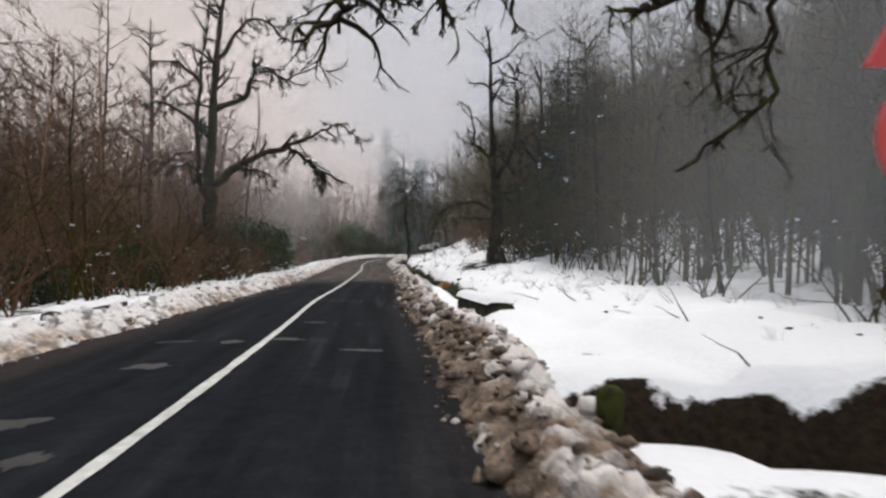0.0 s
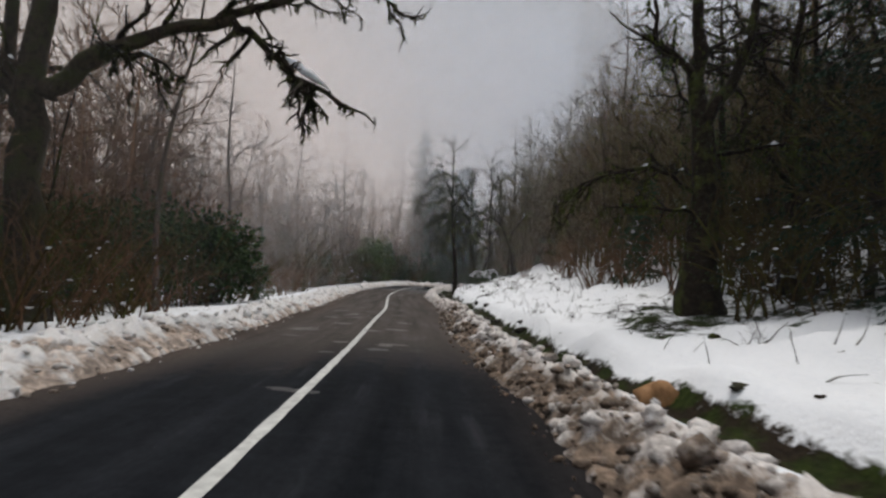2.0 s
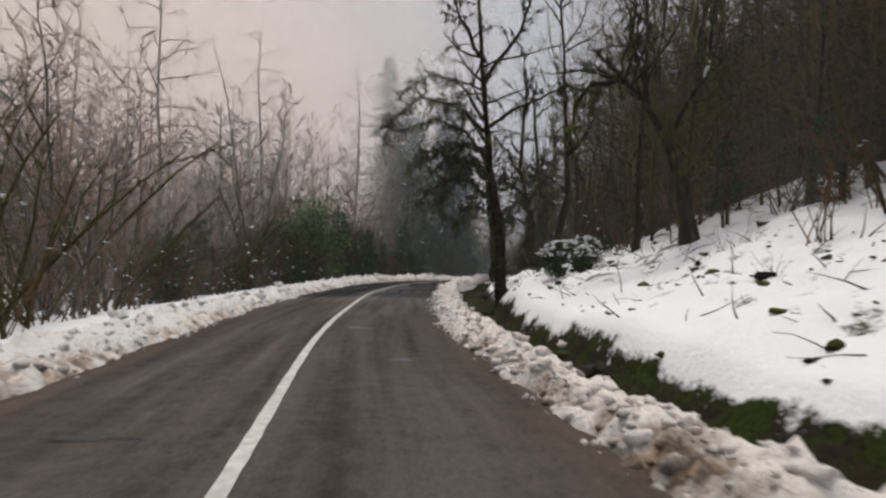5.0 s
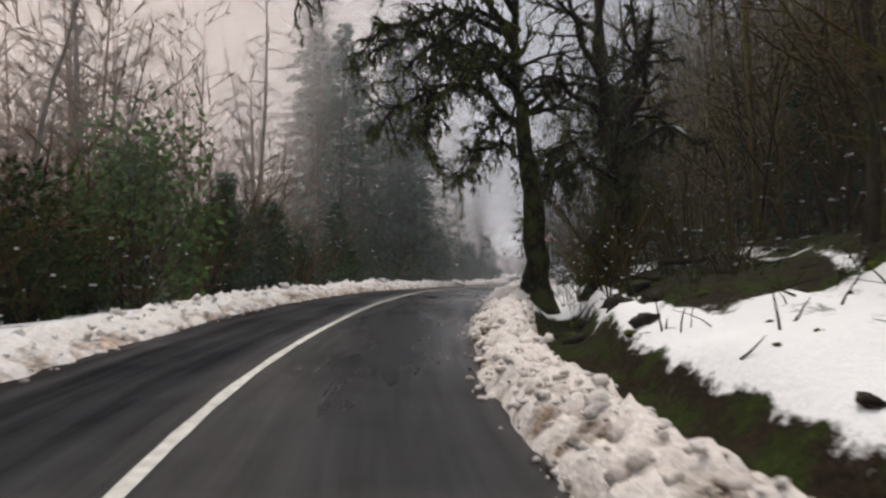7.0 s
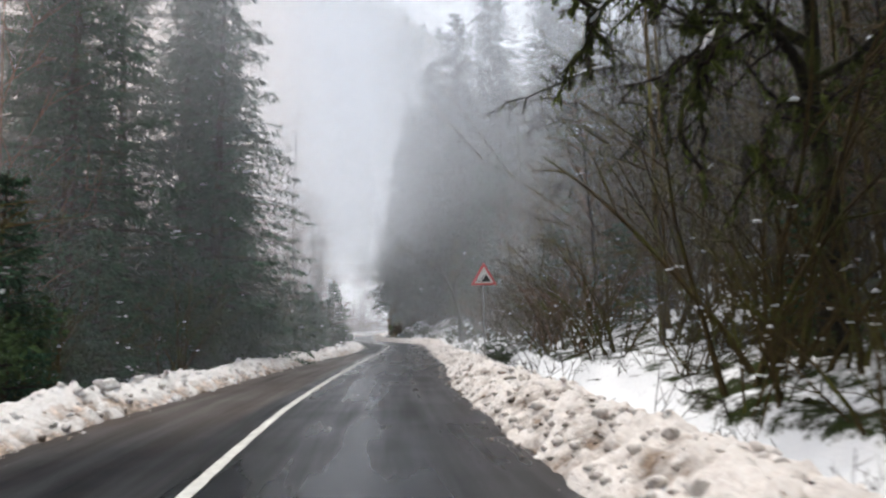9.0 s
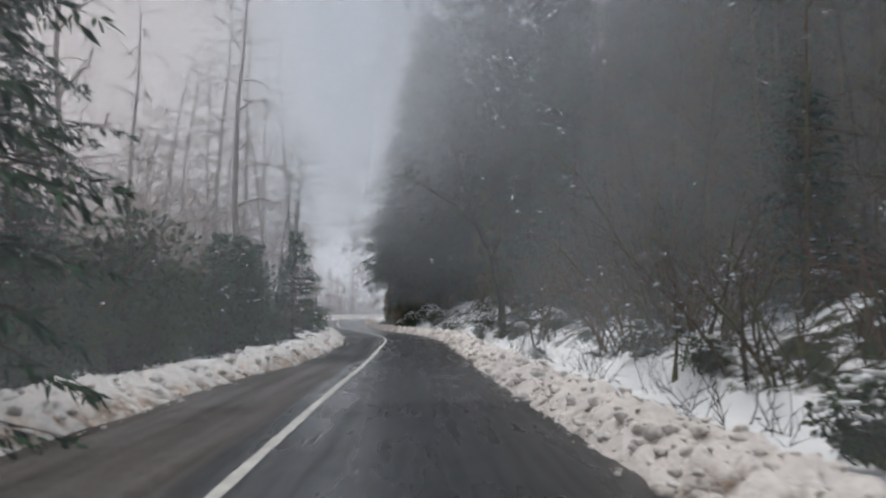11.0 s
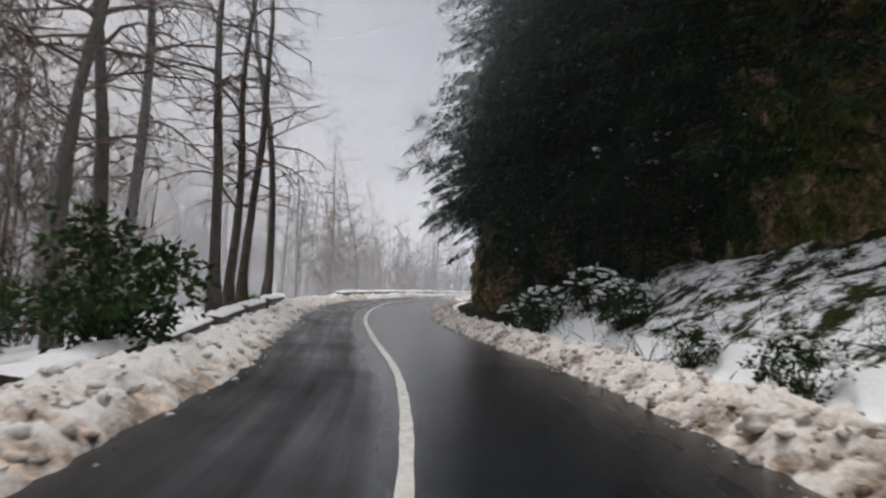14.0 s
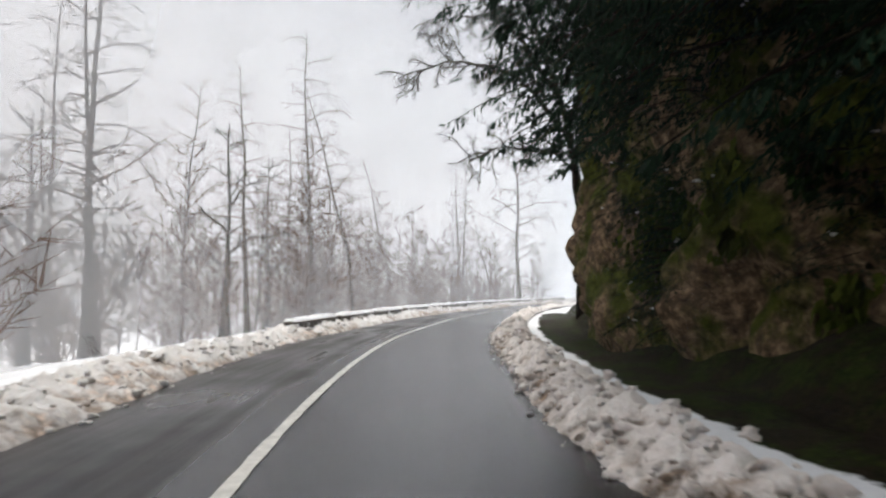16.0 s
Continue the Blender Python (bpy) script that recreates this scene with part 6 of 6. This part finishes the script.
boulder("rock", 0.5, 34.6, (0.34, 0.26, 0.24), OCHRE, "ochre-brown rock lying in the snow by the ditch", 3.3)
BOULDERS = [boulder("boulder", -3.2, 52.0 + i, (0.34, 0.30, 0.24), BOULDER, "dark wet boulder at the edge of the ditch", 8.0 + i) for i in range(3)]
for i in range(15):
    y = 24 + rng.random() * 62
    x = road_x(y) + right_edge(y) + ditch_line(y) + 0.45 + rng.uniform(-0.15, 0.3)
    k = rng.uniform(0.35, 1.0)
    copy_thing(BOULDERS[i % 3], Matrix.Translation((x, y, ground_z(x, y) - 0.09 * k)) @ Matrix.Rotation(rng.uniform(0, 6), 4, "Z") @ Matrix.Diagonal((k * 1.2, k, k * 0.62, 1)))


for bx, by, k in ((-7.7, 92.2, 0.6), (-7.3, 91.5, 0.75), (-6.9, 90.4, 0.6), (-7.1, 88.4, 0.6), (-6.6, 89.6, 0.7), (-6.0, 91.8, 0.8), (-6.8, 93.0, 0.5)):
    copy_thing(BOULDERS[int(by) % 3], Matrix.Translation((bx, by, ground_z(bx, by) - 0.02)) @ Matrix.Rotation(by, 4, "Z") @ Matrix.Diagonal((k * 1.1, k, k * 0.95, 1)))


def fallen_branch(label, x, y, length, radius, turn, mat, seed, tufts=0):
    """A broken branch lying on the ground, with a few stubs."""
    r = random.Random(seed)
    t = thing("fallen_branch", label, "branch", at=(x, y, ground_z(x, y) + radius))
    t.rotation_euler = (0, 0, turn)
    s = Shape()
    pts = stem(r, Vector((-length / 2, 0, 0)), Vector((1, 0, 0.04)), length, 8, 0.10, Vector((0, 0, 0)))
    s.tube(pts, taper(radius, radius * 0.4, len(pts)), 8)
    part("stick", s, mat, t)
    for _ in range(4):
        p, d = along_line(pts, r.uniform(0.2, 0.95))
        c = Shape()
        c.tube(stem(r, p, Vector((0.6, r.uniform(-1, 1), 0.5)), r.uniform(0.2, 0.5), 3, 0.2, Vector((0, 0, 0))), taper(radius * 0.4, 0.006, 4), 5)
        part("stub", c, mat, t)
    if tufts:
        m = Shape()
        hang_moss(m, r, pts, radius, tufts, 0.2)
        part("moss", m, GREEN_MOSS, t, "bright green moss", kind="stuff")
    return t


fallen_branch("dark broken branch lying on the snow by the ditch", -7.5, 78.6, 1.3, 0.05, -1.2, DARK_BARK, 1)
fallen_branch("moss-covered fallen branch propped in the undergrowth", -3.4, 94.6, 2.6, 0.09, -0.9, MOSSY_BARK, 2, 40)
fallen_branch("moss-covered fallen branch on the bare earth", -5.0, 93.2, 2.2, 0.07, -0.5, MOSSY_BARK, 3, 30)


def wood_debris(seed, count, y0, y1, a0, a1, mat, label, sticks=0.6):
    """Broken sticks, bark and clods poking out of the snow, one mesh."""
    r = random.Random(seed)
    s = Shape()
    for _ in range(count):
        y = r.uniform(y0, y1)
        x = road_x(y) + right_edge(y) + r.uniform(a0, a1)
        p = Vector((x, y, ground_z(x, y)))
        if r.random() < sticks:
            d = rand_dir(r)
            d.z = abs(d.z) * 0.7 + 0.05
            L = r.uniform(0.15, 0.9)
            pts = stem(r, p - d * 0.05, d, L, 3, 0.25, Vector((0, 0, -0.2)))
            s.tube(pts, taper(r.uniform(0.006, 0.02), 0.003, 4), 4)
        else:
            k = 0.03 + 0.10 * r.random() ** 3
            s.lump(p, (k * r.uniform(0.8, 1.8), k * r.uniform(0.8, 1.8), k * 0.7), r.random() * 70, 0.5, 4, 6)
    return solo("wood_debris", s, mat, label, "forest litter", kind="stuff")


wood_debris(601, 220, 26, 62, 2.6, 9.0, DARK_BARK, "broken sticks and clods poking out of the snow", 0.85)
wood_debris(602, 600, 62, 104, 2.4, 7.5, DARK_BARK, "dark sticks and earth clods on the snowy bank", 0.8)
wood_debris(603, 130, 62, 104, 1.6, 6.5, GREEN_MOSS, "moss-grown stones and tufts in the snow", 0.05)
wood_debris(604, 900, 104, 178, 1.9, 7.5, DARK_BARK, "dark twigs and clods in the snow under the trees", 0.9)
wood_debris(605, 70, 6, 26, 3.2, 9.0, DARK_BARK, "scattered twigs and clods on smooth snow", 0.8)


def grass_tuft(x, y, scale, seed):
    r = random.Random(seed)
    s = Shape()
    for _ in range(260):
        a = r.uniform(0, 6.28)
        out = Vector((math.cos(a), math.sin(a), 0))
        way = (out * r.uniform(0.2, 0.9) + Vector((0, 0, 1))).normalized()
        s.blade(out * r.random() * 0.3 * scale, way, way.cross(out).normalized(), r.uniform(0.25, 0.6) * scale, 0.035 * scale)
    return solo("grass_tuft", s, FRESH, "yellow-green tuft of grass behind the parapet", "grass", at=(x, y, ground_z(x, y) - 0.02))


grass_tuft(-0.5, 186.9, 1.3, 1)
grass_tuft(-0.9, 188.0, 1.0, 2)


# Lumps of snow that the plough threw up.
def lump_model(seed, size, mat, label):
    s = Shape()
    s.lump(Vector((0, 0, 0)), size, seed, 0.42, 8, 12)
    s.values["dirt_shade"] = [0.12] * len(s.verts)
    return solo("snow_lump", s, mat, label, "snow lump", "lumps on the snow banks")


LUMPS_L = [lump_model(20 + i, (0.30, 0.26, 0.20), BANK_SNOW, "lump of white snow on the ploughed bank") for i in range(3)]
LUMPS_R = [lump_model(40 + i, (0.26, 0.22, 0.17), DIRTY_SNOW, "lump of dirty brown snow on the ploughed bank") for i in range(3)]
done = set()
for i in range(230):
    side = -1 if i % 2 else 1
    y = 2 + 206 * rng.random()
    e = left_edge(y) if side < 0 else right_edge(y)
    d = e + rng.uniform(0.25, 1.15) * (1.0 if side < 0 else 1.05)
    x = road_x(y) + side * d
    k = rng.uniform(0.25, 0.8)
    u = (d - e) / 1.3
    z = road_z(y) + ground_height(side * d, y) + 0.36 * math.sin(math.pi * min(u, 1)) ** 0.7 + 0.02
    model = (LUMPS_L if side < 0 else LUMPS_R)[i % 3]
    m = Matrix.Translation((x, y, z)) @ Euler((rng.uniform(-0.4, 0.4), rng.uniform(-0.4, 0.4), rng.uniform(0, 6.3))).to_matrix().to_4x4() @ Matrix.Scale(k, 4)
    if model.name in done:
        copy_thing(model, m)
    else:
        done.add(model.name)
        model.matrix_basis = m
for ly, ldx, k in ((112.5, -3.2, 1.25), (100.9, -3.6, 1.0), (69.5, -3.6, 1.1), (83.3, -3.4, 1.1)):
    x = road_x(ly) + ldx
    copy_thing(LUMPS_L[0], Matrix.Translation((x, ly, road_z(ly) + 0.45)) @ Matrix.Scale(k, 4))


# Patches, holes and litter on the asphalt.
def flat_patch(name, x, y, a, b, mat, label, seed, turn=0.0, lift=0.008):
    s = Shape()
    n = 26
    pts = []
    for i in range(n):
        t = 2 * math.pi * i / n
        r = 1 + 0.7 * noise.noise(Vector((math.cos(t) * 2.2 + seed, math.sin(t) * 2.2, seed))) + 0.35 * noise.noise(Vector((math.cos(t) * 6 + seed, math.sin(t) * 6, seed)))
        c = Vector((math.cos(t) * a * r, math.sin(t) * b * r, 0))
        c.rotate(Euler((0, 0, turn)))
        pts.append(c)
    for ring, h in ((0.55, lift), (1.0, lift * 0.3)):
        for c in pts:
            q = Vector((x, y, 0)) + c * ring
            dx = q.x - road_x(q.y)
            q.z = road_z(q.y) - 0.012 * abs(dx) + 0.006 * wave(dx, q.y, 1.4, 2.0) + h + 0.004
            s.verts.append(q)
    s.faces.append(tuple(range(n)))
    for i in range(n):
        s.faces.append((i, n + i, n + (i + 1) % n, (i + 1) % n))
    return solo(name, s, mat, label, "road patch", kind="structure")


for i in range(20):
    y = 38 + rng.random() * 16
    flat_patch("pale_patch", road_x(y) + rng.uniform(-1.7, 1.1), y, rng.uniform(0.14, 0.38), rng.uniform(0.06, 0.3), PATCHING, "pale worn patch in the asphalt", i * 1.3, rng.uniform(-0.3, 0.3))
for i in range(22):
    y = 4 + rng.random() * 78
    flat_patch("pothole", road_x(y) + rng.uniform(-1.9, 1.6), y, rng.uniform(0.12, 0.35), rng.uniform(0.07, 0.2), HOLE, "shallow broken hole in the asphalt", i * 2.1 + 50, rng.uniform(-0.3, 0.3), 0.003)


def marker_post(x, y):
    s = Shape()
    s.tube([Vector((0, 0, -0.5)), Vector((0.01, 0, 0.1)), Vector((0.02, 0.01, 0.34)), Vector((0.02, 0.01, 0.38))], (0.11, 0.10, 0.105, 0.06), 8)
    return solo("post", s, DARK_BARK, "short dark wooden post at the trench", "post", at=(x, y, ground_z(x, y)))


marker_post(3.75, 7.15)


def litter_heap(x, y):
    s = Shape()
    r = random.Random(9)
    for _ in range(60):
        p = Vector((r.gauss(0, 0.13), r.gauss(0, 0.07), 0.01 + abs(r.gauss(0, 0.02))))
        d = rand_dir(r)
        d.z *= 0.25
        s.tube([p, p + d.normalized() * r.uniform(0.05, 0.22)], (0.006, 0.003), 4)
    return solo("leaf_litter", s, LITTER, "small heap of dead moss and sticks on the lane", "litter", at=(x, y, road_z(y) + 0.005))


litter_heap(road_x(101.2) + 1.1, 101.2)


# ---- rock face ----
def rock_face():
    s = Shape()
    rows = []
    for i in range(0, 150):
        y = 163 + 50 * i / 149
        row = []
        top = 12.5 * ramp(y, 163, 176) * (1 - 0.9 * ramp(y, 203, 213)) + 0.4
        for k in range(56):
            u = k / 55
            z = -0.6 + (top + 0.6) * u
            q = Vector((cliff_front(y) * 0.25, y * 0.34, z * 0.34))
            big = noise.noise(q) * 1.5 + noise.noise(q * 2.3) * 0.7
            crag = (noise.voronoi(q * 2.2)[0][0] - 0.4) * 1.0 + noise.noise(q * 7.0) * 0.18 + noise.noise(q * 15.0) * 0.07
            lean = 0.9 * math.sin(u * math.pi) * -0.5 + 1.2 * u * u
            d = cliff_front(y) + 0.35 + lean + (big * 0.55 + crag) * ramp(z, -0.4, 1.2)
            row.append(Vector((road_x(y) + d, y + 0.4 * noise.noise(q * 3.0 + Vector((9, 9, 9))), road_z(y) + z)))
        back = row[-1].copy()
        row.append(back + Vector((4.5, 0, 0.2)))
        rows.append(row)
    s.grid(rows)
    return solo("rock_face", s, ROCK, "mossy overhanging rock face beside the road", "cliff", kind="structure")


rock_face()


def ivy_curtain(seed, n, wide, tall, mat, label, name="ivy"):
    r = random.Random(seed)
    s = Shape()
    for _ in range(n):
        u, v = r.gauss(0, 0.4), r.random()
        p = Vector((r.uniform(-0.25, 0.1), u * wide, tall * v))
        p.x += 0.25 * noise.noise(p * 1.1 + Vector((seed, 0, 0))) * 2
        way = Vector((-r.uniform(0.1, 0.7), r.uniform(-0.6, 0.6), -1)).normalized()
        across = way.cross(rand_dir(r))
        if across.length > 0.1:
            s.blade(p, way, across.normalized(), r.uniform(0.16, 0.42), r.uniform(0.10, 0.24))
    return solo(name, s, mat, label, "climbing plant", "ivy on the rock")


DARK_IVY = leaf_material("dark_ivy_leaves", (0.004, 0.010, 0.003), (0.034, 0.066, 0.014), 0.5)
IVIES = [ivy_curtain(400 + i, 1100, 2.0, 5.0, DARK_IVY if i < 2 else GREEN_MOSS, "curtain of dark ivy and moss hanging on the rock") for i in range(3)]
used = set()
for i in range(70):
    y = 171 + 22.5 * rng.random()
    d = cliff_front(y) + rng.uniform(0.1, 0.7)
    m = Matrix.Translation((road_x(y) + d, y, road_z(y) + rng.uniform(0.6, 10.0))) @ Matrix.Rotation(rng.uniform(-0.4, 0.4), 4, "Z") @ Matrix.Scale(rng.uniform(0.6, 1.1), 4)
    model = IVIES[(0, 1, 0, 1, 2)[i % 5]]
    if model.name in used:
        copy_thing(model, m)
    else:
        used.add(model.name)
        model.matrix_basis = m
